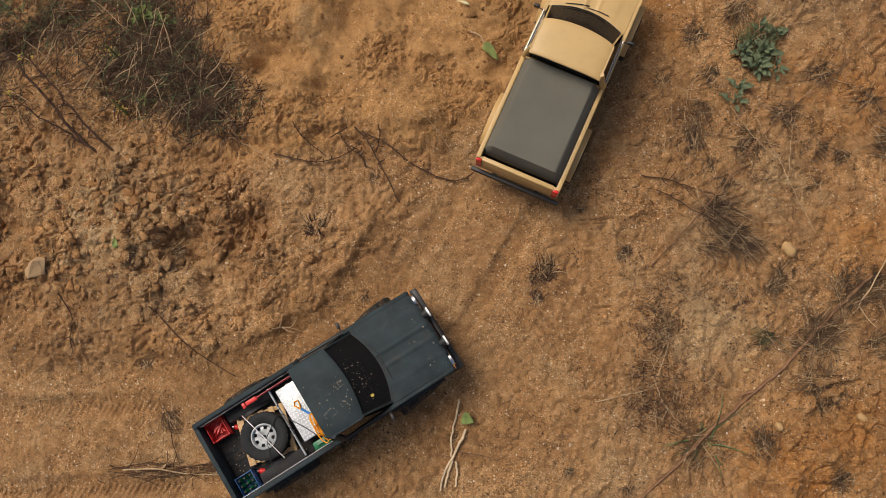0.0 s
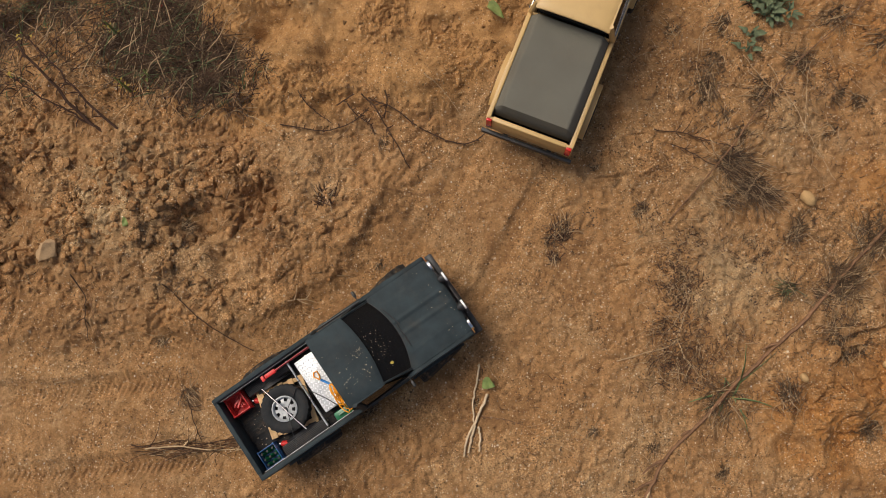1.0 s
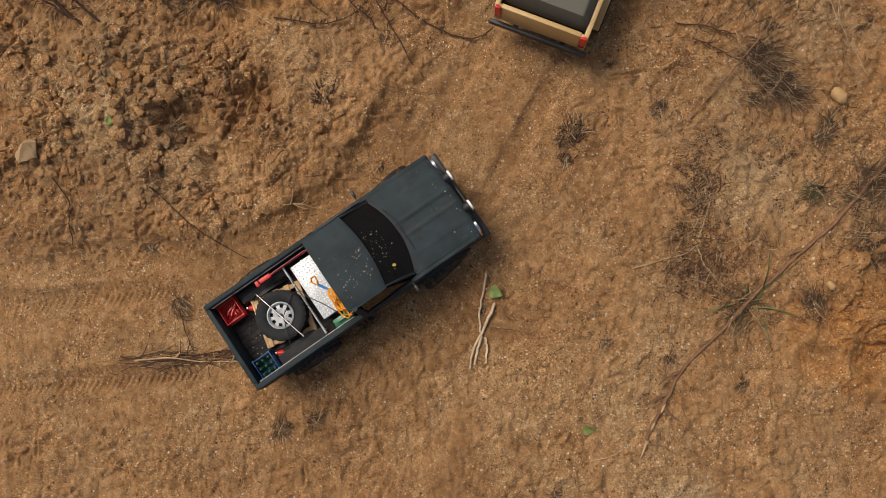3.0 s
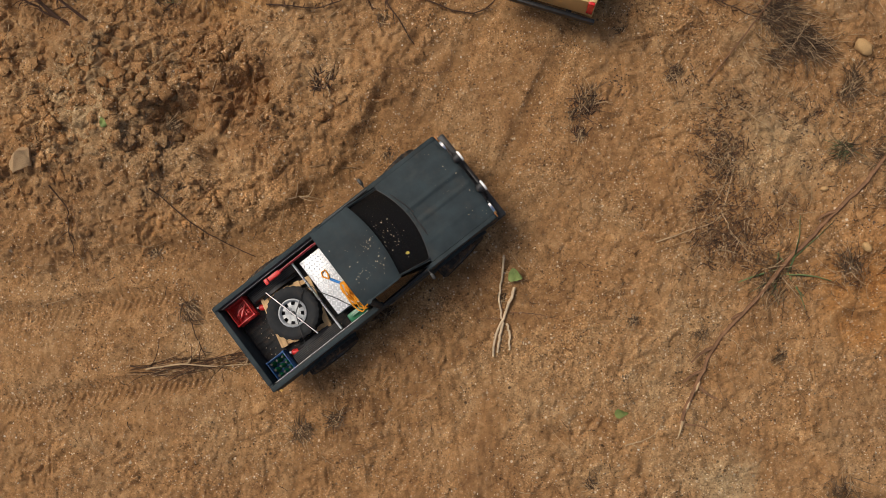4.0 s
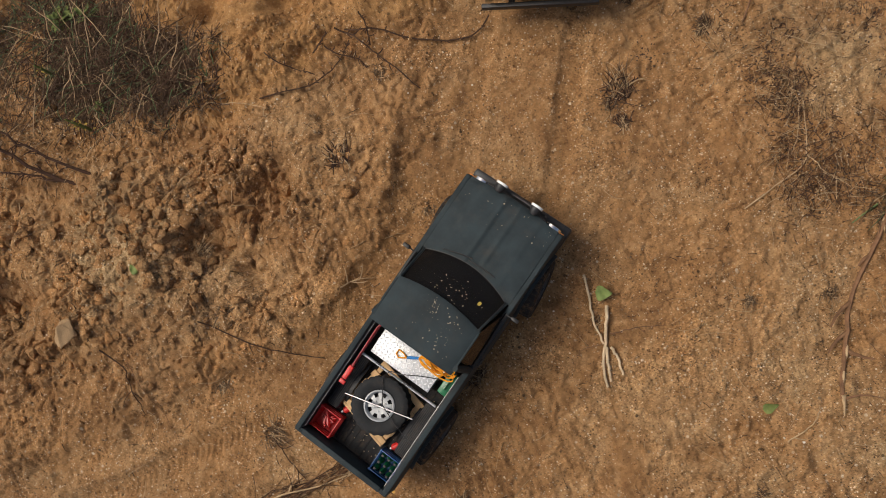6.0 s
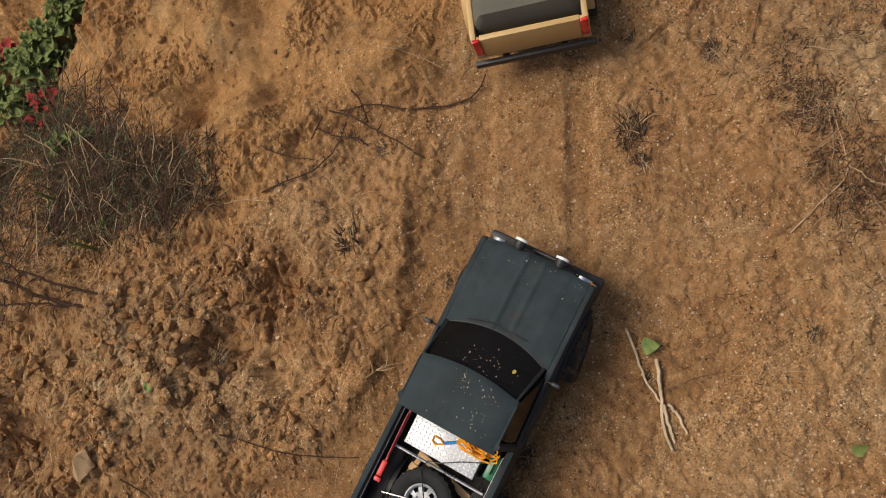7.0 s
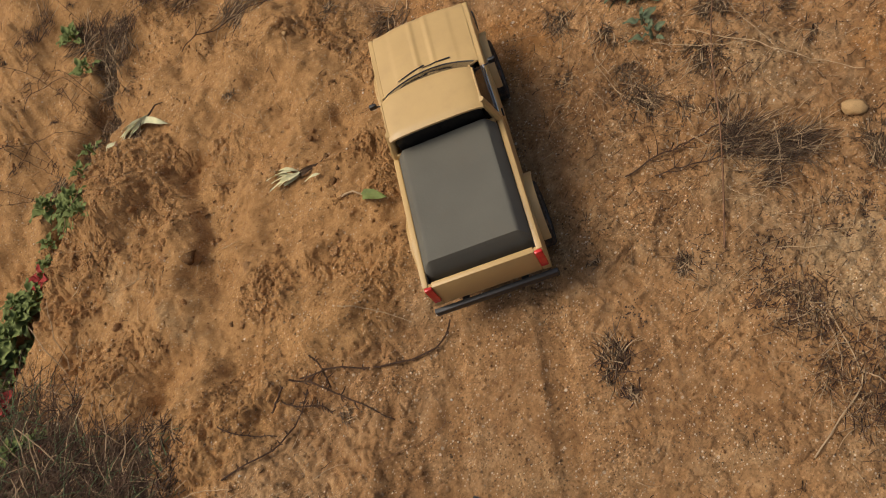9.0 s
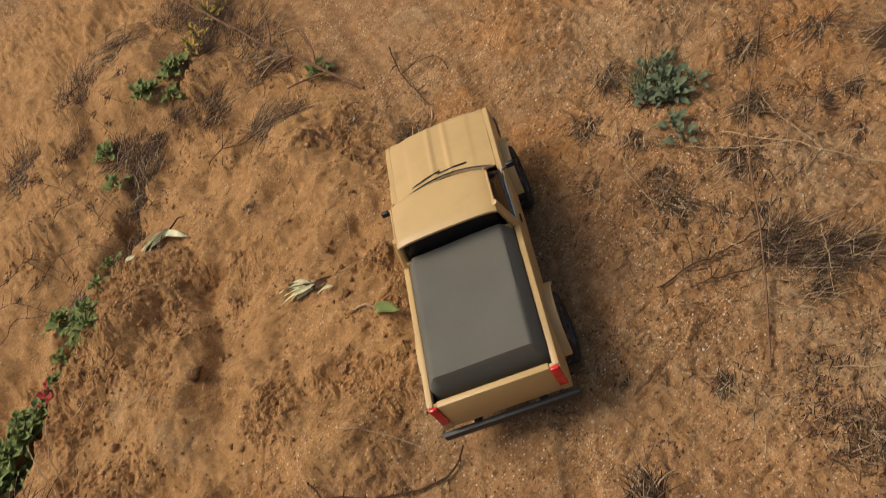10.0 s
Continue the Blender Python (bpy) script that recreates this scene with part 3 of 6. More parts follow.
def lathe(profile, n=28, closed=True):
    """A profile of (radius, y) turned about the y axis."""
    bm = bmesh.new()
    rings = [[bm.verts.new((r * math.cos(2 * math.pi * k / n), y, r * math.sin(2 * math.pi * k / n))) for k in range(n)] for r, y in profile]
    pairs = list(zip(rings, rings[1:])) + ([(rings[-1], rings[0])] if closed else [])
    for a, b in pairs:
        for k in range(n):
            bm.faces.new((a[k], a[(k + 1) % n], b[(k + 1) % n], b[k]))
    return bm


# ---- the trucks ----
def tyre_mesh(R=0.053, W=0.04, r=0.028, depth=0.0022):
    """A tyre whose tread blocks stand out of one closed skin."""
    h, n = W / 2, 104
    rows = [(r, -h * .75, 0), (r + .004, -h * .92, 0), (R - .010, -h, 0), (R - .0055, -h * .97, 1), (R - .0015, -h * .84, 1), (R - .0015, -h * .42, 1), (R - .0015, -h * .08, 1), (R - .0015, h * .08, 2), (R - .0015, h * .42, 2),
            (R - .0015, h * .84, 2), (R - .0055, h * .97, 2), (R - .010, h, 0), (r + .004, h * .92, 0), (r, h * .75, 0)]
    bm = bmesh.new()
    rings = []
    for rad, y, side in rows:
        ring = []
        for k in range(n):
            groove = side and (k + (2 if side == 2 else 0)) % 4 >= 2
            q = rad - (depth if groove else 0)
            a = 2 * math.pi * k / n
            ring.append(bm.verts.new((q * math.cos(a), y, q * math.sin(a))))
        rings.append(ring)
    for a, b in zip(rings, rings[1:] + rings[:1]):
        for k in range(n):
            bm.faces.new((a[k], a[(k + 1) % n], b[(k + 1) % n], b[k]))
    return bm


def rim_mesh(W=0.036, r=0.0285):
    """A pressed rim: an outer ring, a dished face with eight slots and wheel nuts."""
    h, n = W / 2, 64
    prof = [(r - .004, -h), (r, -h), (r, h), (r - .0022, h + .001), (r - .0042, h - .002), (r * .80, h - .006), (r * .56, h - .0045), (r * .30, h - .0055), (.0001, h - .0055)]
    bm = bmesh.new()
    rings = [[bm.verts.new((q * math.cos(2 * math.pi * k / n), y, q * math.sin(2 * math.pi * k / n))) for k in range(n)] for q, y in prof]
    for i, (a, b) in enumerate(zip(rings, rings[1:])):
        for k in range(n):
            if i == 5 and k % 8 < 4:
                continue
            bm.faces.new((a[k], a[(k + 1) % n], b[(k + 1) % n], b[k]))
    for k in range(6):
        a = math.radians(60 * k)
        bm = merged(bm, block(-0.0011, 0.0011, -0.001, 0.0015, -0.0011, 0.0011, 0.0003, Matrix.Translation((r * .38 * math.cos(a), h - 0.0045, r * .38 * math.sin(a)))))
    return bm


def hub_mesh(W=0.036):
    h = W / 2
    return lathe([(0.0001, h + 0.002), (0.0032, h + 0.002), (0.0036, h - 0.002), (0.0036, h - 0.006), (0.0001, h - 0.006)], 14)


def wheel(parent, x, y, z, turn, rubber):
    """turn 0: the outer face to the left, 180: to the right."""
    t = part("wheel", lathe([(0.0001, 0.004), (0.027, 0.004), (0.027, -0.004), (0.0001, -0.004)], 24), "black", parent, "all-terrain wheel with knobbly tyre")
    t.matrix_local = pose(x, y, z, 0, 0, turn)
    part("tyre", tyre_mesh(), rubber, t)
    part("rim", rim_mesh(), "dark_steel", t, "dark slotted steel rim")
    part("hub_cap", hub_mesh(), "black", t)
    return t


def arch(cx, cz, r, lo, hi, n=9):
    """Points of a wheel arch from the front to the rear, at the height lo and above."""
    a0 = math.asin((lo - cz) / r)
    return [(cx + r * math.cos(a0 + (math.pi - 2 * a0) * i / n), cz + r * math.sin(a0 + (math.pi - 2 * a0) * i / n)) for i in range(n + 1)]


def xb(y):
    return 0.119 - 0.017 * (y / 0.072) ** 2


def xt(y):
    return 0.057 - 0.009 * (y / 0.068) ** 2


def pickup(name, paint, at, label, covered, steer=0):
    root = tagged(new(name), label, "model truck", "model pickup trucks")
    root.matrix_world = at @ Matrix.Diagonal((1.03, 1.05, 1, 1))
    FW, RW = 0.147, -0.140

    def P(nm, bm, mt, lb="", under=None, flat=False):
        return part(nm, bm, mt, under or root, lb, flat)

    outline = [(-0.238, 0.080), (-0.239, 0.146), (-0.01, 0.1465), (0.06, 0.1505), (0.115, 0.1500), (0.20, 0.1465), (0.232, 0.143), (0.236, 0.12), (0.234, 0.082)]
    outline += arch(FW, 0.055, 0.060, 0.080, 1)[0:] + arch(RW, 0.055, 0.060, 0.080, 1)
    for s in (1, -1):
        y0, y1 = (0.078, 0.0865) if s > 0 else (-0.0865, -0.078)
        side = P("side_panel", slab(outline, y0, y1, 0.0012), paint)
        # door skin, seams, handle
        door = P("door", block(-0.002, 0.092, s * 0.0868 - 0.0008, s * 0.0868 + 0.0008, 0.084, 0.146, 0.0008), paint)
        P("door_handle", block(-0.001, 0.013, s * 0.089 - 0.0012, s * 0.089 + 0.0012, 0.130, 0.134, 0.0008), "black", under=door)
        for cx in (FW, RW):
            pts = [(cx + q[0] - cx, q[1]) for q in arch(cx, 0.055, 0.061, 0.082, 1, 12)]
            outer = [(cx + (q[0] - cx) * 1.09, 0.055 + (q[1] - 0.055) * 1.07) for q in pts]
            P("fender_flare", slab(outer + pts[::-1], s * 0.0855, s * (0.098 if covered else 0.0915), 0.0007), paint)
        P("rocker_panel", block(-0.075, 0.083, s * 0.082 - 0.003, s * 0.082 + 0.003, 0.068, 0.081, 0.0015), "black")
        # mirror on a stalk
        mir = P("side_mirror", block(0.086, 0.092, s * 0.098 - 0.006, s * 0.098 + 0.006, 0.150, 0.160, 0.0018), "black", "black door mirror")
        P("stalk", rod([(0.088, s * 0.085, 0.150), (0.089, s * 0.096, 0.153)], 0.0012), "black", under=mir)
        # side glass in its frame, rear pillar
        g = bmesh.new()
        g.faces.new([g.verts.new(v) for v in ((-0.003, s * 0.0835, 0.149), (0.090, s * 0.0815, 0.150), (0.045, s * 0.0705, 0.206), (-0.003, s * 0.0705, 0.207))])
        sol = bmesh.ops.extrude_face_region(g, geom=g.faces[:])["geom"]
        bmesh.ops.translate(g, vec=(0, -s * 0.0012, 0), verts=[v for v in sol if isinstance(v, bmesh.types.BMVert)])
        P("side_window", g, "glass", "smoked side window", flat=True)
        P("rear_pillar", rod([(-0.012, s * 0.0815, 0.147), (-0.014, s * 0.0705, 0.210)], [0.0062, 0.005], 8), paint)
        P("front_pillar", rod([(xb(0.072) + 0.001, s * 0.0745, 0.149), (xt(0.068) + 0.002, s * 0.0685, 0.209)], [0.0018, 0.0018], 8), paint)
        P("window_seal", rod([(-0.004, s * 0.0845, 0.1495), (0.090, s * 0.083, 0.1505)], 0.0012), "black" if not covered else "chrome")
        P("drip_rail", rod([(-0.018, s * 0.0712, 0.2085), (0.045, s * 0.0712, 0.2085)], 0.0016), paint)

    # bonnet, with a flat channel down its middle and a crease to each side
    def hood(u, v):
        y = -0.0785 + 0.157 * v
        a, b = xb(min(abs(y), 0.072)), 0.238 - 0.006 * (y / 0.08) ** 2
        x = a + (b - a) * u
        z = 0.1535 - 0.007 * u ** 2 - 0.0035 * abs(y / 0.0785) ** 4 + 0.0006
        z += 0.0016 * math.exp(-((abs(y) - 0.0135) / 0.0032) ** 2) * min(1, (1 - u) * 12, 1) - 0.0008 * (abs(y) < 0.009)
        z += 0.0011 / (1 + math.exp((abs(y) - 0.052) / 0.0011))
        z -= 0.012 * max(0, u - 0.93) ** 2 / 0.0049 * 0.35
        return x, y, z
    hd = P("bonnet", sheet(hood, 26, 64, 0.004), paint, "bonnet with a pressed middle channel and mud flecks" if not covered else "")
    for k, yy in enumerate((-0.038, 0.004)):
        P("wiper", rod([(xb(yy) + 0.010, yy, 0.1562), (xb(yy + 0.02) + 0.0075, yy + 0.02, 0.1568), (xb(yy + 0.045) + 0.005, yy + 0.046, 0.1566)], [0.0013, 0.0011, 0.0007]), "black")
    P("cowl", sheet(lambda u, v: (xb(-0.07 + 0.14 * v) + 0.0005 + 0.004 * u, -0.07 + 0.14 * v, 0.1550 - 0.002 * abs(2 * v - 1) ** 3), 2, 20, 0.002), paint)

    # windscreen, roof, back of the cab
    def wind(u, v):
        w = 0.072 + (0.067 - 0.072) * u
        y = w * (2 * v - 1)
        return xb(y) + (xt(y) - xb(y)) * u, y, 0.1545 + 0.053 * u - 0.0015 * (2 * v - 1) ** 2
    P("windscreen", sheet(wind, 8, 24, 0.0012), "glass", "smoked bowed windscreen with specks of mud" if not covered else "")
    edge = [wind(0, v / 16) for v in range(17)] + [wind(u / 6, 1) for u in range(1, 7)] + [wind(1, 1 - v / 16) for v in range(1, 17)] + [wind(1 - u / 6, 0) for u in range(1, 7)]
    P("windscreen_seal", rod([(x, y, z + 0.0004) for x, y, z in edge], 0.0009, 5), "black")

    def top(u, v):
        y = -0.0715 + 0.143 * v
        a, b = -0.026, xt(min(abs(y), 0.068)) + 0.002
        e = abs(y / 0.0715)
        return a + (b - a) * u, y, 0.2125 + 0.0025 * (1 - e * e) - 0.004 * e ** 8 - 0.003 * (abs(2 * u - 1)) ** 10
    P("roof", sheet(top, 16, 30, 0.0035), paint, "cab roof with scattered mud flecks" if not covered else "")
    P("cab_back", block(-0.0205, -0.0165, -0.0765, 0.0765, 0.090, 0.160, 0.001), paint)
    P("rear_window", block(-0.0195, -0.018, -0.066, 0.066, 0.160, 0.206, 0.0004), "glass")
    for zz in (0.160, 0.207):
        P("rear_window_frame", rod([(-0.0188, -0.068, zz), (-0.0188, 0.068, zz)], 0.003, 6), paint if covered else "black")
    # inside of the cab
    P("cab_floor", block(-0.002, 0.12, -0.077, 0.077, 0.086, 0.090, 0), "black")
    P("dashboard", block(0.088, 0.112, -0.070, 0.070, 0.125, 0.149, 0.004), "black")
    for s in (1, -1):
        st = P("cab_seat", block(0.020, 0.058, s * 0.036 - 0.024, s * 0.036 + 0.024, 0.090, 0.118, 0.005), "seat")
        P("seat_back", block(0.008, 0.020, s * 0.036 - 0.023, s * 0.036 + 0.023, 0.112, 0.172, 0.005), "seat", under=st)
    sw = [(0.083 - 0.004 * math.cos(a), 0.036 + 0.014 * math.cos(a), 0.148 + 0.012 * math.sin(a)) for a in [2 * math.pi * i / 16 for i in range(17)]]
    P("steering_wheel", rod(sw, 0.0015, 5), "black")

    # front end
    P("front_panel", block(0.226, 0.234, -0.078, 0.078, 0.086, 0.143, 0.002), paint)
    gr = P("grille", block(0.233, 0.238, -0.052, 0.052, 0.104, 0.138, 0.0012), "black")
    for i in range(5):
        P("grille_bar", block(0.2375, 0.2395, -0.050, 0.050, 0.108 + 0.006 * i, 0.1105 + 0.006 * i, 0.0005), "black" if not covered else "chrome", under=gr)
    for s in (1, -1):
        hl = P("headlight", merged(lathe([(0.0001, 0.004), (0.012, 0.003), (0.0135, 0.0), (0.0135, -0.006), (0.0001, -0.006)], 20)), "lens", "round headlight with chrome ring")
        hl.matrix_local = pose(0.236, s * 0.064, 0.120, 0, 0, -90)
        P("headlight_ring", lathe([(0.0125, 0.0035), (0.0145, 0.003), (0.0148, -0.004), (0.0125, -0.004)], 20), "chrome", under=hl)
        P("turn_signal", block(0.226, 0.2365, s * 0.0815 - 0.004, s * 0.0815 + 0.0052, 0.112, 0.128, 0.002), "amber", "amber corner lamp")
    P("front_bumper", merged(block(0.240, 0.252, -0.088, 0.088, 0.078, 0.098, 0.003), block(0.215, 0.246, 0.076, 0.088, 0.079, 0.097, 0.003), block(0.215, 0.246, -0.088, -0.076, 0.079, 0.097, 0.003)), "black")
    if not covered:
        bar = P("bull_bar", merged(rod([(0.246, 0.045, 0.088), (0.2455, 0.045, 0.124), (0.2455, -0.045, 0.124), (0.246, -0.045, 0.088)], 0.0028, 8), rod([(0.2465, 0.018, 0.09), (0.2455, 0.018, 0.124)], 0.0022, 6), rod([(0.2465, -0.018, 0.09), (0.2455, -0.018, 0.124)], 0.0022, 6)), "black", "black tubular bull bar")
        for s in (1, -1):
            spot = P("driving_lamp", lathe([(0.0001, -0.011), (0.005, -0.010), (0.0085, -0.004), (0.0098, 0.003), (0.0001, 0.003)], 20), "black", "round black driving lamp with white rim")
            spot.matrix_local = pose(0.2435, s * 0.031, 0.149, 0, 0, -90) @ Matrix.Diagonal((0.9, 0.9, 0.9, 1))
            P("lamp_rim", lathe([(0.0088, 0.0025), (0.0105, 0.0025), (0.0108, 0.0065), (0.0092, 0.0068)], 20), "white", under=spot)
            P("lamp_glass", lathe([(0.0001, 0.0055), (0.0090, 0.0045), (0.0090, 0.0035), (0.0001, 0.0035)], 20), "lens", under=spot)
            P("lamp_bracket", rod([(0.2445, s * 0.031, 0.141), (0.2455, s * 0.031, 0.124)], 0.0016), "black", under=bar)
    else:
        w = P("winch", merged(block(0.250, 0.264, -0.024, 0.024, 0.096, 0.116, 0.002), block(0.252, 0.262, -0.034, -0.024, 0.098, 0.114, 0.002), block(0.252, 0.262, 0.024, 0.034, 0.098, 0.114, 0.002)), "black", "black front winch")
        P("winch_hook", rod([(0.264, 0, 0.104), (0.272, 0.002, 0.102), (0.274, 0.0, 0.096)], 0.0016), "chrome", under=w)

    # load bed
    fl = P("bed_floor", block(-0.233, -0.0165, -0.0775, 0.0775, 0.084, 0.088, 0), "liner", "dusty ribbed black bed floor")
    for i in range(11):
        yy = -0.055 + 0.011 * i
        P("floor_rib", block(-0.232, -0.0205, yy - 0.0022, yy + 0.0022, 0.0875, 0.0892, 0.0005), "liner", under=fl)
    if not covered:
        rng = random.Random(8)
        gt = bmesh.new()
        for i in range(70):
            q = Vector((rng.uniform(-0.23, -0.185) if i % 3 else rng.uniform(-0.19, -0.09), rng.uniform(-0.07, 0.07), 0.0896))
            bmesh.ops.create_icosphere(gt, subdivisions=1, radius=rng.choice((0.0004, 0.0005, 0.0008, 0.0012)), matrix=Matrix.Translation(q))
        P("bed_grit", gt, "fleck", "pale crumbs of soil", fl)["kind"] = "stuff"
    for s in (1, -1):
        P("bed_wall", block(-0.233, -0.0165, s * 0.0777 - 0.0008, s * 0.0777 + 0.0008, 0.088, 0.143, 0), "black")
        P("bed_rail", block(-0.240, -0.0165, s * 0.0825 - 0.0043, s * 0.0825 + 0.0043, 0.1425, 0.1485, 0.0018), paint)
        hump = P("wheel_housing", block(-0.188, -0.092, s * 0.0655 - 0.0112, s * 0.0655 + 0.0112, 0.088, 0.112, 0.004), "black", "ribbed black wheel housing")
        for i in range(7):
            P("housing_rib", block(-0.185, -0.095, s * 0.0655 - 0.0092 + 0.0028 * i, s * 0.0655 - 0.0078 + 0.0028 * i, 0.1115, 0.1128, 0), "liner", under=hump)
    tail = P("tailgate", block(-0.2425, -0.2335, -0.0735, 0.0735, 0.084, 0.1475, 0.0015), paint, "closed tailgate with dark raised strips" if not covered else "")
    for i in range(6):
        yy = -0.036 + 0.0144 * i
        if not covered:
            P("raised_strip", block(-0.2438, -0.2422, yy - 0.0045, yy + 0.0045, 0.108, 0.122, 0.0006), "black", under=tail)
    for s in (1, -1):
        P("rear_corner", block(-0.2425, -0.2345, s * 0.080 - 0.0065, s * 0.080 + 0.0065, 0.082, 0.146, 0.0015), paint)
        P("tail_lamp", block(-0.2455 if covered else -0.2432, -0.240, s * 0.0795 - 0.0055, s * 0.0795 + 0.0055, 0.100, 0.130 if not covered else 0.1478, 0.0015), "lamp_red", "red tail lamp")
    if covered:
        P("rear_bumper", block(-0.2515, -0.2435, -0.093, 0.093, 0.066, 0.080, 0.002), "black", "black rear bumper bar")
        for s in (1, -1):
            P("bumper_bracket", block(-0.25, -0.22, s * 0.045 - 0.005, s * 0.045 + 0.005, 0.066, 0.075, 0.001), "black")

        def cover(u, v):
            # soft cover: flat top, sloped sides and back
            y = -0.0775 + 0.155 * v
            x = -0.2235 + 0.2015 * u
            side = min(1, (0.0775 - abs(y)) / 0.0135)
            back = min(1, (x + 0.2235) / 0.007)
            rise = min(1, side, 0.25 + 0.75 * back) if back < 1 else side
            sag = 0.0013 * math.sin(u * 7) * math.sin(v * 6)
            return x, y, 0.1495 - 0.03 * (1 - back) + 0.023 * rise ** 0.85 + sag * rise
        P("bed_cover", sheet(cover, 70, 60, 0.003), "canvas", "raised grey canvas bed cover")
    else:
        P("rear_bumper", block(-0.2495, -0.2455, -0.089, 0.089, 0.0735, 0.0772, 0.0010), "gold", "yellow rear bumper strip")
        P("bumper_beam", block(-0.2455, -0.234, -0.080, 0.080, 0.068, 0.081, 0.002), "black")
        for s in (1, -1):
            P("tie_rail", rod([(-0.230, s * 0.0755, 0.1415), (-0.03, s * 0.0755, 0.1415)], 0.0005, 6), "rail", "thin steel tie rail")
        P("cross_bar", rod([(-0.089, -0.071, 0.128), (-0.089, 0.071, 0.128)], 0.0022, 8), "silver", "silver cross bar")
        P("roll_bar", merged(rod([(-0.0265, -0.072, 0.10), (-0.0265, -0.070, 0.158), (-0.0265, -0.066, 0.163), (-0.0265, 0.066, 0.163), (-0.0265, 0.070, 0.158), (-0.0265, 0.072, 0.10)], 0.0028, 8)), "black")
        # dried mud on roof, bonnet and glass
        rng = random.Random(5)
        fk = bmesh.new()
        groups = [(0.062, 0.006, 0.004, 14), (0.050, -0.003, 0.004, 10), (0.056, -0.034, 0.006, 12), (0.020, -0.030, 0.006, 12), (0.028, -0.034, 0.014, 12), (0.045, -0.012, 0.020, 16)]
        spots = [(top, rng.gauss(gx, sd), rng.gauss(gy, sd)) for gx, gy, sd, gn in groups for i in range(gn)]
        spots += [(wind, rng.betavariate(4, 1.6), rng.gauss(0.48, 0.16)) for i in range(46)] + [(hood, rng.betavariate(6, 1), rng.random()) for i in range(34)]
        for skin, a0, b0 in spots:
            u, v = ((a0 + 0.0085) / 0.083, (b0 + 0.0715) / 0.143) if skin is top else (a0, b0)
            if not (0.03 < u < 0.96 and 0.04 < v < 0.96):
                continue
            q = skin(u, v)
            r = rng.choice((0.0003, 0.0004, 0.0005, 0.0009))
            c = [fk.verts.new((q[0] + r * math.cos(a) * rng.uniform(0.4, 1.9), q[1] + r * math.sin(a) * rng.uniform(0.6, 1.6), q[2] + 0.0002)) for a in (0.2, 1.5, 2.8, 4.0, 5.3)]
            t = fk.verts.new((q[0], q[1], q[2] + 0.0004 + r * 0.5))
            for k in range(5):
                fk.faces.new((c[k], c[(k + 1) % 5], t))
        P("mud_spatter", fk, "fleck", "dried pale mud flecks")["kind"] = "stuff"

    # chassis and wheels
    ch = P("chassis", merged(block(-0.225, 0.225, 0.022, 0.030, 0.062, 0.074, 0.001), block(-0.225, 0.225, -0.030, -0.022, 0.062, 0.074, 0.001), block(-0.05, 0.09, -0.023, 0.023, 0.056, 0.074, 0.003)), "black")
    for wx in (FW, RW):
        P("axle", merged(rod([(wx, -0.07, 0.054), (wx, 0.07, 0.054)], 0.006, 10), block(wx - 0.012, wx + 0.012, 0.002, 0.024, 0.043, 0.066, 0.005)), "black", under=ch)
        for s in (1, -1):
            wheel(root, wx, s * 0.0805, 0.0545, (0 if s > 0 else 180) + (steer if wx == FW else 0), "rubber")
            P("wheel_well", slab(arch(wx, 0.055, 0.0575, 0.085, 1, 8), s * 0.05, s * 0.0775), "black")
    return root


GREY_AT = pose(-0.22, 0.157, -0.0045, 0, 0, 29.3)
TAN_AT = pose(0.291, 0.796, -0.0045, 0, 0, 63)
pickup("pickup_truck", "grey_paint", GREY_AT, "matt dark grey model pickup truck with a loaded open bed", False, 9)
pickup("pickup_truck", "tan_paint", TAN_AT, "sand-coloured model pickup truck with a grey canvas bed cover", True)


# ---- the load in the grey truck's bed ----
def cargo(name, bm, material, x, y, z, rz=0, rx=0, ry=0, label="", category="", flat=False):
    ob = part(name, bm, material, None, "", flat)
    ob.matrix_world = GREY_AT @ pose(x, y, z, rx, ry, rz)
    return tagged(ob, label, category)


# aluminium toolbox
tb = cargo("toolbox", block(-0.0235, 0.0235, -0.056, 0.056, 0, 0.036, 0.002), "silver", -0.057, 0.005, 0.0895, 0, label="bright aluminium diamond-plate toolbox in the truck bed", category="toolbox")
lid = part("lid", block(-0.0245, 0.0245, -0.057, 0.057, 0.036, 0.040, 0.0012), "plate_base", tb, "diamond-plate lid")
dm = bmesh.new()
for i in range(8):
    for j in range(17):
        a = radians(45 if (i + j) % 2 else -45)
        cx, cy = -0.0213 + 0.0061 * i, -0.0528 + 0.0066 * j
        ca, sa = math.cos(a), math.sin(a)
        q = [dm.verts.new((cx + ca * u - sa * v, cy + sa * u + ca * v, 0.04005)) for u, v in ((-0.0034, 0), (0, -0.0014), (0.0034, 0), (0, 0.0014))]
        t = dm.verts.new((cx, cy, 0.0407))
        for k in range(4):
            dm.faces.new((q[k], q[(k + 1) % 4], t))
tread = part("tread_pattern", dm, "plate", lid)
tread["kind"] = "stuff"
part("latch", block(-0.004, 0.004, 0.0565, 0.059, 0.022, 0.034, 0.0008), "chrome", tb, "bright latch")

# pallet with the spare wheel lying on it
PALLET = (-0.138, 0.001, 0.0895)
pl = tagged(new("pallet"), "small raw pine pallet under the spare wheel", "pallet")
pl.matrix_world = GREY_AT @ pose(*PALLET, 0, 0, -13)
for i in range(5):
    part("slat", block(-0.047 + 0.0212 * i - 0.005, -0.047 + 0.0212 * i + 0.0055, -0.049, 0.049, 0.010, 0.0135, 0.0006), "pine", pl)
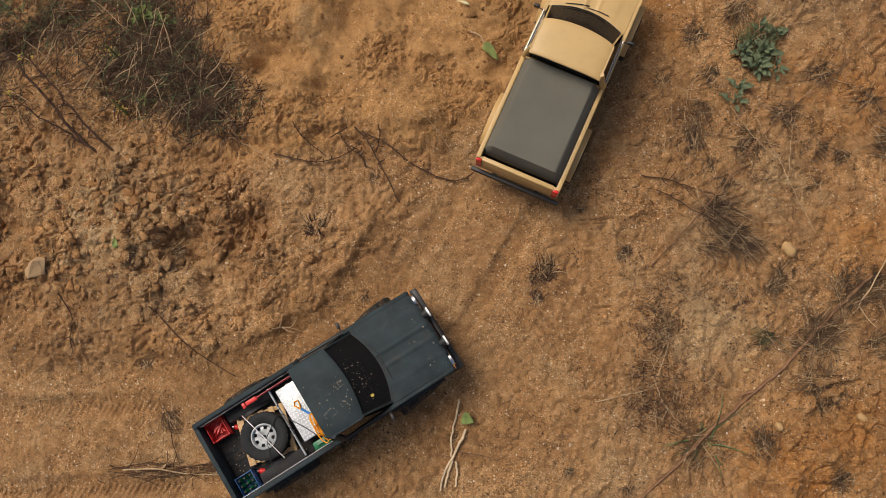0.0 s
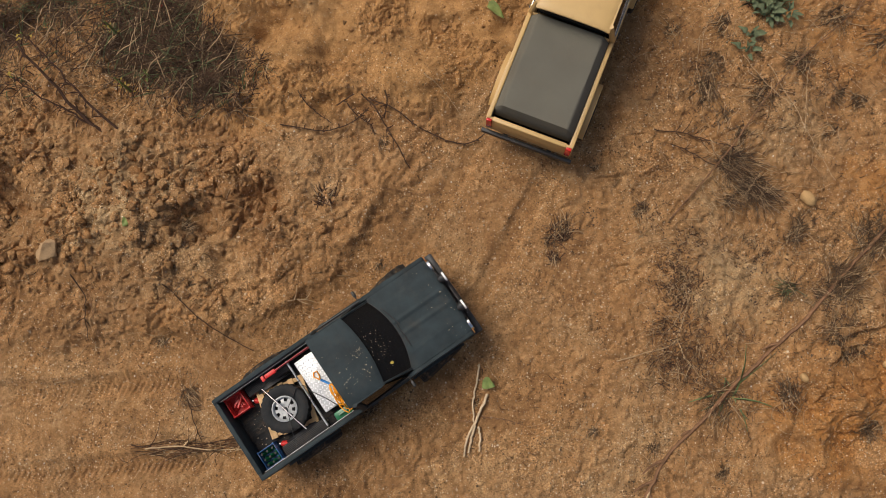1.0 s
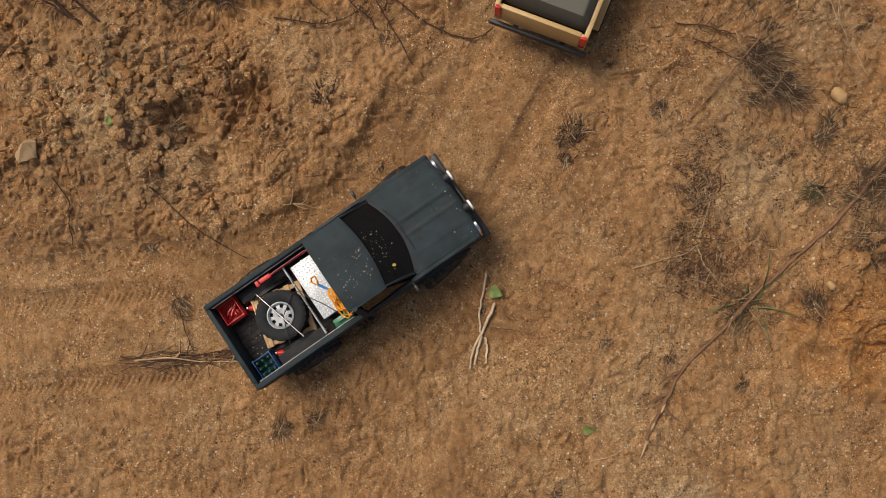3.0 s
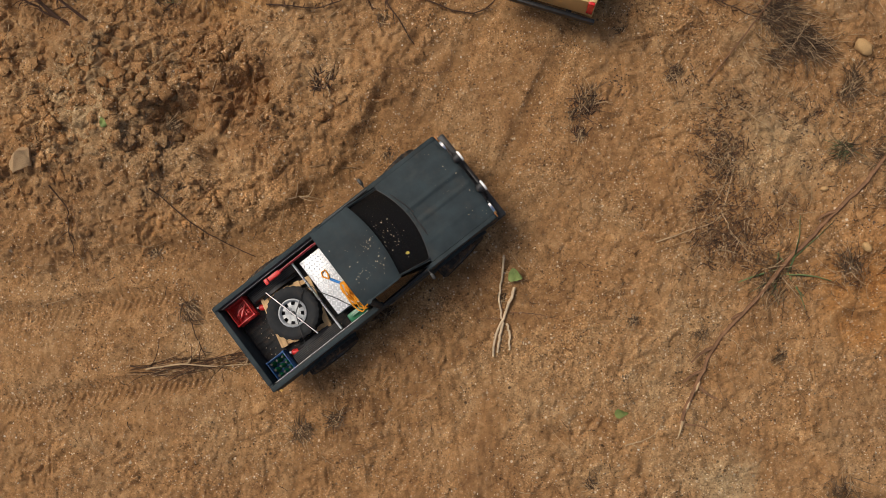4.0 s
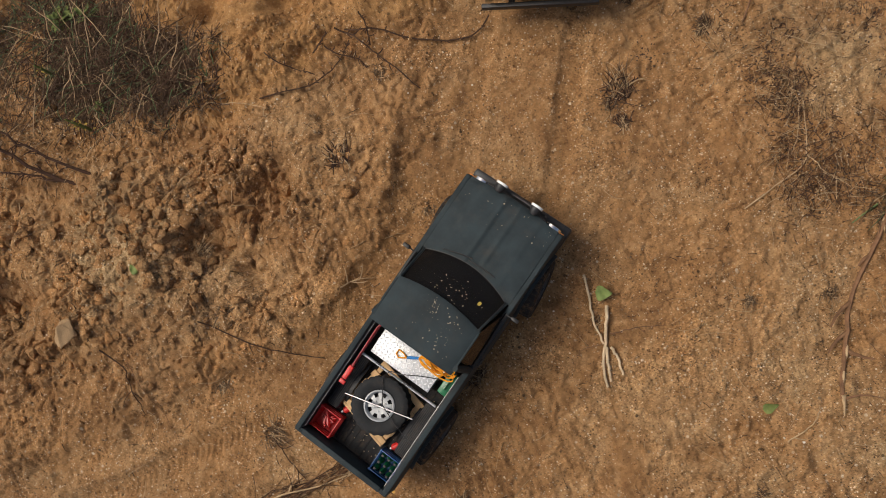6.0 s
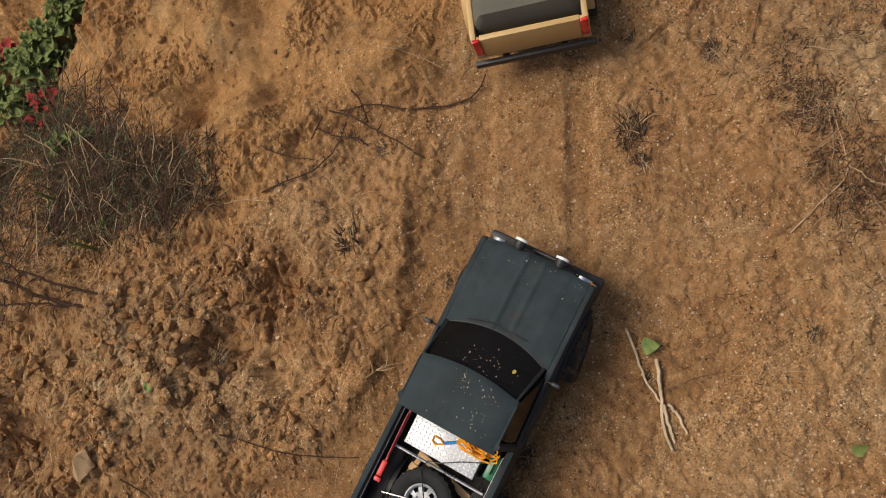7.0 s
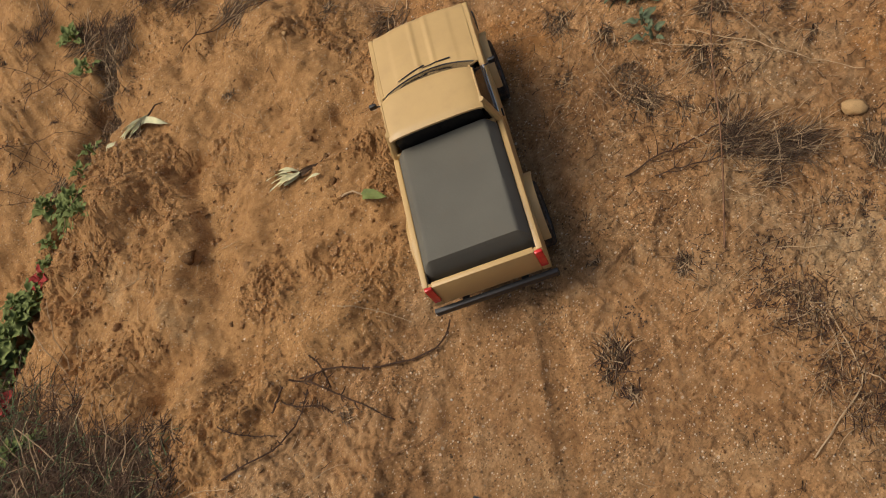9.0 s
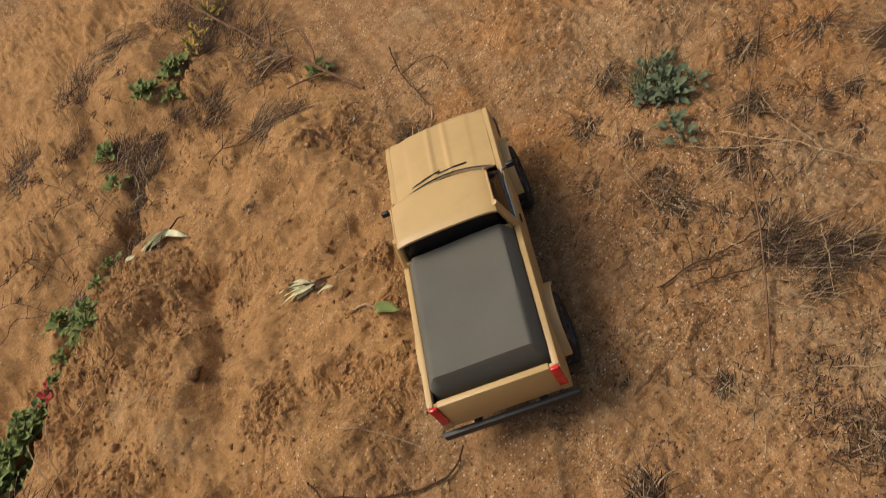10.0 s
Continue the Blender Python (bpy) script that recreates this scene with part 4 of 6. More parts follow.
for i in (-1, 0, 1):
    part("bearer", block(-0.052, 0.043, i * 0.043 - 0.004, i * 0.043 + 0.004, 0.0, 0.010, 0.0006), "pine", pl)
part("end_board", block(-0.0545, -0.0505, -0.049, 0.049, 0.0, 0.0145, 0.0006), "pine", pl)
sp = cargo("spare_wheel", lathe([(0.0001, 0.002), (0.022, 0.002), (0.022, -0.004), (0.0001, -0.004)], 24), "black", -0.142, -0.001, 0.0895 + 0.0135 + 0.0182, rz=20, rx=90, label="spare wheel with silver slotted rim lying on a pallet", category="wheel")
part("tyre", tyre_mesh(0.0485, 0.036, 0.0247, 0.0014), "clean_rubber", sp, "black knobbly tyre")
part("rim", rim_mesh(0.033, 0.025), "rim_grey", sp, "silver slotted rim")
part("hub_cap", hub_mesh(0.033), "dark_steel", sp)
bar = cargo("lashing_bar", rod([(0, -0.058, 0), (0, 0.0, 0.0005), (0, 0.058, 0)], 0.0014, 6), "chrome", -0.142, -0.001, 0.1410, 15, label="thin chrome bar lashing the spare wheel down", category="bar")
cord = [(-0.05, -0.062, 0.132), (-0.065, -0.03, 0.134), (-0.083, 0.0, 0.1335), (-0.088, 0.016, 0.131), (-0.1, 0.02, 0.141), (-0.137, -0.006, 0.1425), (-0.15, -0.04, 0.1425), (-0.158, -0.07, 0.1445)]
cargo("bungee_cord", rod(cord, 0.0008, 5), "black", 0, 0, 0, label="black elastic cord stretched over box and wheel", category="cord")

# high-lift jack along the wall
jk = cargo("lifting_jack", block(-0.140, -0.0295, -0.0018, 0.0018, 0, 0.005, 0.0006), "dark_red", 0, 0.0705, 0.1345, label="red high-lift jack lying along the bed wall", category="jack")
part("jack_head", block(-0.140, -0.116, -0.0042, 0.0042, -0.001, 0.0075, 0.0015), "red", jk)
part("jack_foot", block(-0.0365, -0.0295, -0.004, 0.004, -0.001, 0.006, 0.001), "red", jk)
part("jack_handle", rod([(-0.11, 0.0, 0.0075), (-0.04, 0.001, 0.0068)], 0.0012), "dark_red", jk)
part("jack_pin", block(-0.149, -0.142, -0.0055, 0.0055, 0.001, 0.004, 0.001), "red", jk)

# green fuel can
fc = cargo("fuel_can", block(-0.019, 0.019, -0.0085, 0.0085, 0, 0.042, 0.003), "green", -0.052, -0.0705, 0.0895, label="green plastic fuel can beside the toolbox", category="fuel can")
part("can_handle", rod([(-0.010, 0, 0.041), (-0.008, 0, 0.046), (0.008, 0, 0.046), (0.010, 0, 0.041)], 0.0016), "green", fc)
part("can_cap", block(0.011, 0.017, -0.003, 0.003, 0.041, 0.0455, 0.001), "black", fc)


def crate(x, y, sx, sy, h, material, label):
    c = tagged(new("crate"), label, "crate", "small plastic crates")
    c.matrix_world = GREY_AT @ pose(x, y, 0.0895, 0, 0, 0)
    part("crate_floor", block(-sx, sx, -sy, sy, 0, 0.002, 0), material, c)
    for x0, x1, y0, y1 in ((-sx, sx, sy - 0.0016, sy), (-sx, sx, -sy, -sy + 0.0016), (-sx, -sx + 0.0016, -sy + 0.0016, sy - 0.0016), (sx - 0.0016, sx, -sy + 0.0016, sy - 0.0016)):
        for z0, z1 in ((0.002, 0.010), (0.013, 0.019), (0.022, h)):
            part("crate_slat", block(x0, x1, y0, y1, z0, z1, 0.0004), material, c)
    for px in (-sx + 0.001, sx - 0.001):
        for py in (-sy + 0.001, sy - 0.001):
            part("crate_post", block(px - 0.0018, px + 0.0018, py - 0.0018, py + 0.0018, 0, h + 0.0005, 0.0005), material, c)
    return c


crate(-0.2185, 0.0605, 0.0185, 0.0195, 0.030, "red", "open red plastic crate holding a folded red strap")
crate(-0.2185, -0.0595, 0.0185, 0.019, 0.030, "blue", "open blue plastic crate full of green bottles")
rng = random.Random(3)
pts = [(-0.2185 + 0.013 * math.cos(i * 1.9) * rng.uniform(0.3, 1), 0.0605 + 0.014 * math.sin(i * 2.3) * rng.uniform(0.3, 1), 0.0945 + 0.0007 * i) for i in range(24)]
cargo("tow_strap", rod(pts, 0.0026, 6), "red", 0, 0, 0, label="crumpled red tow strap in the red crate", category="strap")
for i in range(3):
    for j in range(3):
        b = cargo("bottle", lathe([(0.0001, 0), (0.0046, 0), (0.0048, 0.004), (0.0048, 0.014), (0.0018, 0.019), (0.0016, 0.024), (0.0001, 0.024)], 12), "green", -0.231 + 0.0118 * i, -0.0713 + 0.0118 * j, 0.0916, rx=90, label="small green bottle standing in the blue crate", category="bottle")
        b["group"] = "bottles in the crate"
        part("bottle_cap", lathe([(0.0001, 0.0235), (0.0021, 0.0235), (0.0021, 0.0255), (0.0001, 0.0255)], 10), "black", b)
for x, y in ((-0.187, 0.046), (-0.188, -0.054)):
    e = cargo("fire_extinguisher", lathe([(0.0001, -0.007), (0.005, -0.007), (0.0058, -0.004), (0.0058, 0.004), (0.003, 0.007), (0.0001, 0.007)], 14), "red", x, y, 0.0952, 60, label="tiny red extinguisher lying on the bed floor", category="extinguisher")
    e["group"] = "small red extinguishers"
    part("valve", block(-0.002, 0.002, 0.007, 0.011, -0.002, 0.002, 0.0006), "silver", e)

# orange winch rope thrown over the toolbox
rng = random.Random(11)
loop = []
for i in range(270):
    a = i * 0.5
    w = 0.45 + 0.55 * math.sin(i * 0.173) ** 2
    bx, by = -0.031, -0.043
    loop.append((bx + 0.009 * w * math.cos(a) - 0.009 * math.sin(i * 0.071) + rng.gauss(0, 0.001), by + 0.026 * w * math.sin(a) + 0.009 * math.sin(i * 0.113) + rng.gauss(0, 0.001), 0.1335 + 0.00012 * i + 0.003 * abs(math.sin(a * 1.3))))
eye = [(-0.04, -0.018, 0.135), (-0.046, -0.008, 0.1335), (-0.052, 0.002, 0.1325), (-0.058, 0.010, 0.132), (-0.063, 0.018, 0.132), (-0.0595, 0.0245, 0.132), (-0.052, 0.024, 0.132), (-0.0525, 0.014, 0.132), (-0.055, 0.008, 0.1325)]
rp = cargo("winch_rope", rod(loop + eye, 0.0013, 6), "rope", 0, 0, 0, label="tangled orange winch rope lying over the toolbox", category="rope")
part("rope_sleeve", rod([(-0.044, -0.011, 0.1338), (-0.049, -0.003, 0.133), (-0.0545, 0.006, 0.1325)], 0.0024, 7), "rope_blue", rp, "blue splice sleeve")
part("rope_tie", rod([(-0.036, -0.058, 0.158), (-0.022, -0.057, 0.166), (-0.010, -0.054, 0.163)], 0.0018, 6), "white", rp, "white tie")


# ---- clods, grit and stones ----
def ico(level):
    bm = bmesh.new()
    bmesh.ops.create_icosphere(bm, subdivisions=level, radius=1)
    v = np.array([q.co[:] for q in bm.verts])
    f = np.array([[w.index for w in q.verts] for q in bm.faces])
    bm.free()
    return v, f


def lump_shapes(level, seed, rough):
    """A rounded, slightly uneven lump: its points and faces."""
    v, f = ico(level)
    rs = np.random.RandomState(seed)
    a = rs.normal(size=(5, 3))
    w = 1 + rough * sum(np.sin(v @ (a[k] * (1.2 + 0.9 * k)) + k) / (1 + 0.4 * k) for k in range(5)) * 0.55 + rs.normal(size=len(v)) * 0.012
    return v * w[:, None] * rs.uniform(0.85, 1.1, 3), f


def shard_shapes(count, seed, corners=15):
    """Angular broken lumps: convex hulls of a few points."""
    rs = np.random.RandomState(seed)
    out = []
    for i in range(count):
        bm = bmesh.new()
        box = rs.uniform(0.65, 1.15, 3)
        for k in range(corners):
            d = rs.normal(size=3)
            d = d / (np.abs(d) ** 3).sum() ** (1 / 3) * rs.uniform(0.75, 1.05)
            bm.verts.new(tuple(d * box))
        hull = bmesh.ops.convex_hull(bm, input=bm.verts[:])
        bmesh.ops.delete(bm, geom=[g for g in hull["geom_interior"] if isinstance(g, bmesh.types.BMVert)], context="VERTS")
        bmesh.ops.triangulate(bm, faces=bm.faces[:])
        bm.verts.index_update()
        out.append((np.array([q.co[:] for q in bm.verts]), np.array([[w.index for w in q.verts] for q in bm.faces])))
        bm.free()
    return out


def mesh_from(name, verts, faces, material, smooth_faces=False):
    me = bpy.data.meshes.new(name)
    me.vertices.add(len(verts))
    me.vertices.foreach_set("co", np.asarray(verts, np.float32).ravel())
    faces = np.asarray(faces, np.int32)
    n = faces.shape[1]
    me.loops.add(faces.size)
    me.loops.foreach_set("vertex_index", faces.ravel())
    me.polygons.add(len(faces))
    me.polygons.foreach_set("loop_start", np.arange(0, faces.size, n, dtype=np.int32))
    me.update(calc_edges=True)
    if smooth_faces:
        me.shade_smooth()
    me.materials.append(M[material] if isinstance(material, str) else material)
    return me


def roughened(q, f, seed, jitter=0.035):
    """A hull with every face split in four and its points shaken."""
    rs = np.random.RandomState(seed)
    pts, mid, faces = [tuple(p) for p in q], {}, []

    def half(i, j):
        key = (min(i, j), max(i, j))
        if key not in mid:
            mid[key] = len(pts)
            pts.append(tuple((np.array(pts[i]) + np.array(pts[j])) / 2))
        return mid[key]
    for i, j, k in f:
        a, b, c = half(i, j), half(j, k), half(k, i)
        faces += [(i, a, c), (a, j, b), (c, b, k), (a, b, c)]
    v = np.array(pts)
    return v * (1 + rs.normal(size=(len(v), 1)) * jitter) + rs.normal(size=v.shape) * jitter * 0.3, np.array(faces)


def scatter(name, label, spots, sizes, corners, material, seed, sink=0.25, category="soil", rough=False):
    """Many small lumps as one object; spots (n, 2), sizes (n,)."""
    shapes = shard_shapes(14, seed, corners)
    if rough:
        shapes = [roughened(q, f, seed + k) for k, (q, f) in enumerate(shapes)]
    rs = np.random.RandomState(seed + 1)
    z = ground_at(spots[:, 0], spots[:, 1])
    turn, pick = rs.uniform(0, 2 * math.pi, len(spots)), rs.randint(14, size=len(spots))
    flat = rs.uniform(0.55, 0.95, len(spots))
    V, F, base = [], [], 0
    for k, (q, f) in enumerate(shapes):
        i = np.flatnonzero(pick == k)
        if not len(i):
            continue
        c, s, r = np.cos(turn[i])[:, None], np.sin(turn[i])[:, None], sizes[i][:, None]
        x, y = q[None, :, 0] * r, q[None, :, 1] * r
        V.append(np.stack([x * c - y * s + spots[i, 0][:, None], x * s + y * c + spots[i, 1][:, None], q[None, :, 2] * r * flat[i][:, None] + z[i][:, None] + r * (0.7 - 1.8 * sink)], -1).reshape(-1, 3))
        F.append((f[None] + base + len(q) * np.arange(len(i))[:, None, None]).reshape(-1, 3))
        base += len(q) * len(i)
    me = mesh_from(name, np.concatenate(V), np.concatenate(F), material)
    return tagged(new(name, me), label, category, kind="stuff")


rs = np.random.RandomState(7)


def clear_of_trucks(p, margin=0.10):
    ok = np.ones(len(p), bool)
    for m in (GREY_AT, TAN_AT):
        inv = np.array(m.inverted())
        u = p @ inv[:2, :2].T + inv[:2, 3]
        ok &= ~((np.abs(u[:, 0]) < 0.265) & (np.abs(u[:, 1]) < margin))
    return ok


# grit everywhere
p = np.stack([rs.uniform(-1.15, 1.1, 180000), rs.uniform(-0.5, 2.0, 180000)], -1)
p = p[clear_of_trucks(p, 0.075)]
s_, d_ = track(p[:, 0], p[:, 1])
keep = rs.uniform(size=len(p)) < (1 - 0.15 * sandy_bank(p[:, 0], p[:, 1])) * np.clip(0.95 - 0.35 * smooth(d_, 0.12, 0.3), 0, 1) * (0.3 + 0.7 * smooth(waves(p[:, 0], p[:, 1], 0.07, 45), -0.4, 0.4)) * (1 - 0.6 * smooth(p[:, 1], 1.3, 1.6))
p = p[keep]
scatter("soil_grit", "loose ochre soil crumbs and grit over the ground", p, 0.0007 + 0.0024 * rs.uniform(size=len(p)) ** 4, 8, crumb_soil, 51)


def heaped(p):
    """How thickly clods lie on the broken mound."""
    pit = 1 - np.exp(-((p[:, 0] + .380) ** 2 + (p[:, 1] - .511) ** 2) / .0018)
    return pit * rubble(p[:, 0], p[:, 1]) * smooth(waves(p[:, 0], p[:, 1], 0.1, 39) + 0.5 * waves(p[:, 0], p[:, 1], 0.05, 40), -0.9, 0.1)


# crumbs and clods in the rubble
p = np.stack([rs.uniform(-1.15, 0.2, 17000), rs.uniform(0.2, 1.6, 17000)], -1)
w = np.clip(heaped(p) + 0.05 * (track(p[:, 0], p[:, 1])[1] > 0.2) * (1 - 0.6 * sandy_bank(p[:, 0], p[:, 1])), 0, 1)
p = p[(rs.uniform(size=len(p)) < w) & clear_of_trucks(p, 0.14)]
scatter("soil_clods", "crumbled dry clods of sandy soil", p, 0.0014 + 0.0055 * rs.uniform(size=len(p)) ** 3.4, 10, crumb_soil, 61, 0.42, rough=True)
p = np.stack([rs.uniform(-1.15, 0.2, 6500), rs.uniform(0.2, 1.3, 6500)], -1)
w = np.clip(0.75 * heaped(p) + 0.02 * (track(p[:, 0], p[:, 1])[1] > 0.2), 0, 1)
p = p[(rs.uniform(size=len(p)) < w) & clear_of_trucks(p, 0.14)]
scatter("broken_clods", "broken angular clods of dry sandy soil", p, 0.004 + 0.016 * rs.uniform(size=len(p)) ** 3.2, 10, crumb_soil, 65, 0.46, rough=True)
# loose crumbs where the bank is breaking up
p = np.stack([rs.uniform(-0.45, 0.4, 16000), rs.uniform(0.7, 1.75, 16000)], -1)
w = sandy_bank(p[:, 0], p[:, 1]) * (0.12 + 0.88 * crumbling(p[:, 0], p[:, 1])) * smooth(waves(p[:, 0], p[:, 1], 0.05, 141), -0.4, 0.3)
p = p[(rs.uniform(size=len(p)) < w) & clear_of_trucks(p, 0.12)]
scatter("bank_crumbs", "loose ochre crumbs strewn over the sandy bank", p, 0.0013 + 0.0048 * rs.uniform(size=len(p)) ** 3, 9, crumb_soil, 67, 0.4)
# clods along the right-hand bank
p = np.stack([rs.uniform(0.3, 1.1, 3500), rs.uniform(-0.3, 1.4, 3500)], -1)
w = 0.22 + rubble(p[:, 0], p[:, 1])
p = p[(rs.uniform(size=len(p)) < w) & clear_of_trucks(p, 0.14)]
scatter("soil_clods", "small crumbled clods on the bank", p, 0.0018 + 0.0055 * rs.uniform(size=len(p)) ** 3.5, 12, crumb_soil, 71, 0.38, rough=True)
# white quartz pebbles
p = np.stack([rs.uniform(-1.1, 1.1, 900), rs.uniform(-0.45, 1.8, 900)], -1)
p = p[clear_of_trucks(p)]
scatter("quartz_pebbles", "tiny pale quartz pebbles in the soil", p, 0.0010 + 0.0018 * rs.uniform(size=len(p)) ** 3, 12, "whitestone", 81, category="pebbles")

# single clods and stones


def broken(seed):
    """A broken clod: a hull whose faces are split and roughened."""
    q, f = shard_shapes(1, seed)[0]
    bm = bmesh.new()
    vs = [bm.verts.new(tuple(c)) for c in q]
    for t in f:
        bm.faces.new([vs[k] for k in t])
    bmesh.ops.subdivide_edges(bm, edges=bm.edges[:], cuts=3, use_grid_fill=True)
    rng = random.Random(seed)
    for v in bm.verts:
        v.co *= 1 + rng.gauss(0, 0.045)
    bmesh.ops.recalc_face_normals(bm, faces=bm.faces[:])
    me = bpy.data.meshes.new("clod")
    bm.to_mesh(me)
    bm.free()
    me.materials.append(soil)
    return me


clod_meshes = [broken(90 + k) for k in range(6)]
stone_shape, stone_faces = lump_shapes(3, 17, 0.16)
stone_mesh = mesh_from("stone", stone_shape * (1, 0.68, 0.6), stone_faces, "stone", True)


def lump(name, me, x, y, r, label, category, group="", turn=0.0, squash=0.75, sink=0.5):
    ob = new(name, me)
    ob.matrix_world = pose(x, y, zat(x, y) + r * squash * (1 - 2 * sink), 0, 0, turn) @ Matrix.Diagonal((r, r, r * squash, 1))
    return tagged(ob, label, category, group)


rng = random.Random(23)
n = 0
while n < 250:
    x, y = rng.gauss(-0.68, 0.16), rng.gauss(0.53, 0.11)
    if track(np.array([x]), np.array([y]))[1][0] < 0.2 or math.hypot(x + .38, y - .511) < .055:
        continue
    lump("clod", clod_meshes[n % 6], x, y, rng.choice((0.006, 0.008, 0.010, 0.012, 0.016)), "dry crumbly clod of sandy soil", "clod", "loose clods on the mound", rng.uniform(0, 360))
    n += 1
big = broken(99)
big.materials[0] = M["pale_clod"]
lump("clod", big, -0.84, 0.455, 0.030, "large pale clod of dry soil", "clod", "loose clods on the mound", 30, sink=0.35)
for x, y, r in ((-0.46, -0.08, 0.013), (0.86, 0.14, 0.014), (0.8, 0.1, 0.012), (0.62, 0.1, 0.011), (-0.22, 0.47, 0.012), (0.03, 0.86, 0.012), (-0.1, 0.96, 0.011)):
    lump("clod", clod_meshes[n % 6], x, y, r, "small lump of ochre soil", "clod", "scattered clods", rng.uniform(0, 360))
    n += 1
lump("stone", stone_mesh, 0.743, 0.411, 0.0195, "smooth oval yellowish stone on the soil", "stone", turn=-53, squash=0.9, sink=0.3)
for x, y, r in ((0.24, 1.29, 0.006), (0.10, 1.22, 0.004), (0.68, 0.05, 0.011), (0.845, 0.06, 0.012), (0.63, 0.165, 0.007), (-0.62, 0.335, 0.005)):
    lump("pebble", stone_mesh, x, y, r, "small pale pebble on the soil", "pebble", "pale pebbles", rng.uniform(0, 360), 1.0, 0.2)


# ---- grass, stalks and twigs ----
class Strands:
    """Thin tapered three-sided stalks gathered in one mesh."""

    def __init__(self):
        self.v, self.f = [], []

    def stalk(self, pts, r0, r1):
        base, m = len(self.v), len(pts)
        for i, (x, y, z) in enumerate(pts):
            r = r0 + (r1 - r0) * i / (m - 1)
            for k in range(3):
                a = 2.1 * k + 0.4
                self.v.append((x + r * math.cos(a), y + r * math.sin(a), z + (r * 0.8 if k == 1 else -r * 0.3)))
        for i in range(m - 1):
            for k in range(3):
                a, b = base + 3 * i + k, base + 3 * i + (k + 1) % 3
                self.f.append((a, b, b + 3, a + 3))

    def object(self, name, material, parent=None, label=""):
        ob = new(name, mesh_from(name, self.v, self.f, material))
        ob.parent = parent
        if label:
            ob["label"] = label
        return ob


def curve_points(pts, n, rng, wobble):
    """n points along a smooth line through pts (x, y, lift), with a little wobble."""
    out = []
    m = len(pts) - 1
    for i in range(n):
        u = m * i / (n - 1)
        k = min(int(u), m - 1)
        t = u - k
        p0, p1, p2, p3 = (np.array(pts[min(max(k + j, 0), m)], float) for j in (-1, 0, 1, 2))
        q = 0.5 * (2 * p1 + (p2 - p0) * t + (2 * p0 - 5 * p1 + 4 * p2 - p3) * t * t + (3 * p1 - p0 - 3 * p2 + p3) * t ** 3)
        q[0] += rng.gauss(0, wobble)
        q[1] += rng.gauss(0, wobble)
        out.append(q)
    z = ground_at(np.array([q[0] for q in out]), np.array([q[1] for q in out]))
    return [(q[0], q[1], z[i] + q[2]) for i, q in enumerate(out)]


def stick(name, pts, r0, r1, material, label, seed, side=0, side_len=0.04, wobble=0.0012, n=14, category="twig", group="", side_material=None):
    rng = random.Random(seed)
    pts = [(*q, r0 * 1.0) if len(q) == 2 else q for q in pts]
    line = curve_points(pts, n, rng, wobble)
    ob = tagged(part(name, rod(line, [r0 + (r1 - r0) * i / (n - 1) for i in range(n)], 6), material), label, category, group)
    for k in range(side):
        i = rng.randrange(n // 5, n - 1)
        x, y, z = line[i]
        dx, dy = line[i + 1][0] - line[i - 1][0], line[i + 1][1] - line[i - 1][1]
        a = math.atan2(dy, dx) + rng.choice((-1, 1)) * rng.uniform(0.4, 1.2)
        L = side_len * rng.uniform(0.4, 1.1)
        lift = rng.uniform(0.1, 0.6)
        q = [(x + L * t * math.cos(a + 0.3 * t), y + L * t * math.sin(a + 0.3 * t), z + L * t * lift) for t in (0, .35, .7, 1)]
        part("side_twig", rod(q, [r0 * .75, r0 * .65, r0 * .5, r0 * .3], 5), side_material or material, ob)
    return ob


def blades(st, rng, cx, cy, n, spread, length, rise, r0=0.0008, lean=None, cz=None):
    """n stalks out of a foot at cx, cy."""
    for i in range(n):
        a = rng.uniform(0, 2 * math.pi) if lean is None else rng.gauss(radians(lean), 0.75 if rise > 0.15 else 0.16) + (math.pi if rng.random() < 0.2 else 0)
        d = spread * math.sqrt(rng.random())
        b = rng.uniform(0, 2 * math.pi)
        x, y = cx + d * math.cos(b), cy + d * math.sin(b)
        L = length * rng.uniform(0.45, 1.15)
        up = rise * rng.uniform(0.3, 1.2)
        bend = rng.gauss(0, 0.2)
        z0 = (zat(cx, cy) if cz is None else cz) - 0.002
        pts = []
        for k in range(4):
            t = k / 3
            aa = a + bend * t
            pts.append((x + L * t * math.cos(aa) * (1 - 0.45 * up), y + L * t * math.sin(aa) * (1 - 0.45 * up), z0 + L * up * (t - 0.45 * t * t * (1.4 - 0.6 * up)) + 0.003))
        r = r0 * rng.uniform(0.6, 1.4)
        st.stalk(pts, r, r * 0.35)


def tuft(name, label, x, y, rows, seed, category="grass", group=""):
    """rows: (part name, material, count, foot, length, rise, thickness, lean)."""
    root = tagged(new(name), label, category, group)
    root.matrix_world = Matrix.Translation((x, y, zat(x, y)))
    rng = random.Random(seed)
    for nm, mt, n, foot, length, rise, r0, lean in rows:
        st = Strands()
        blades(st, rng, 0, 0, n, foot, length, rise, r0, lean, cz=0.0)
        st.object(nm, mt, root)["kind"] = "stuff"
    return root


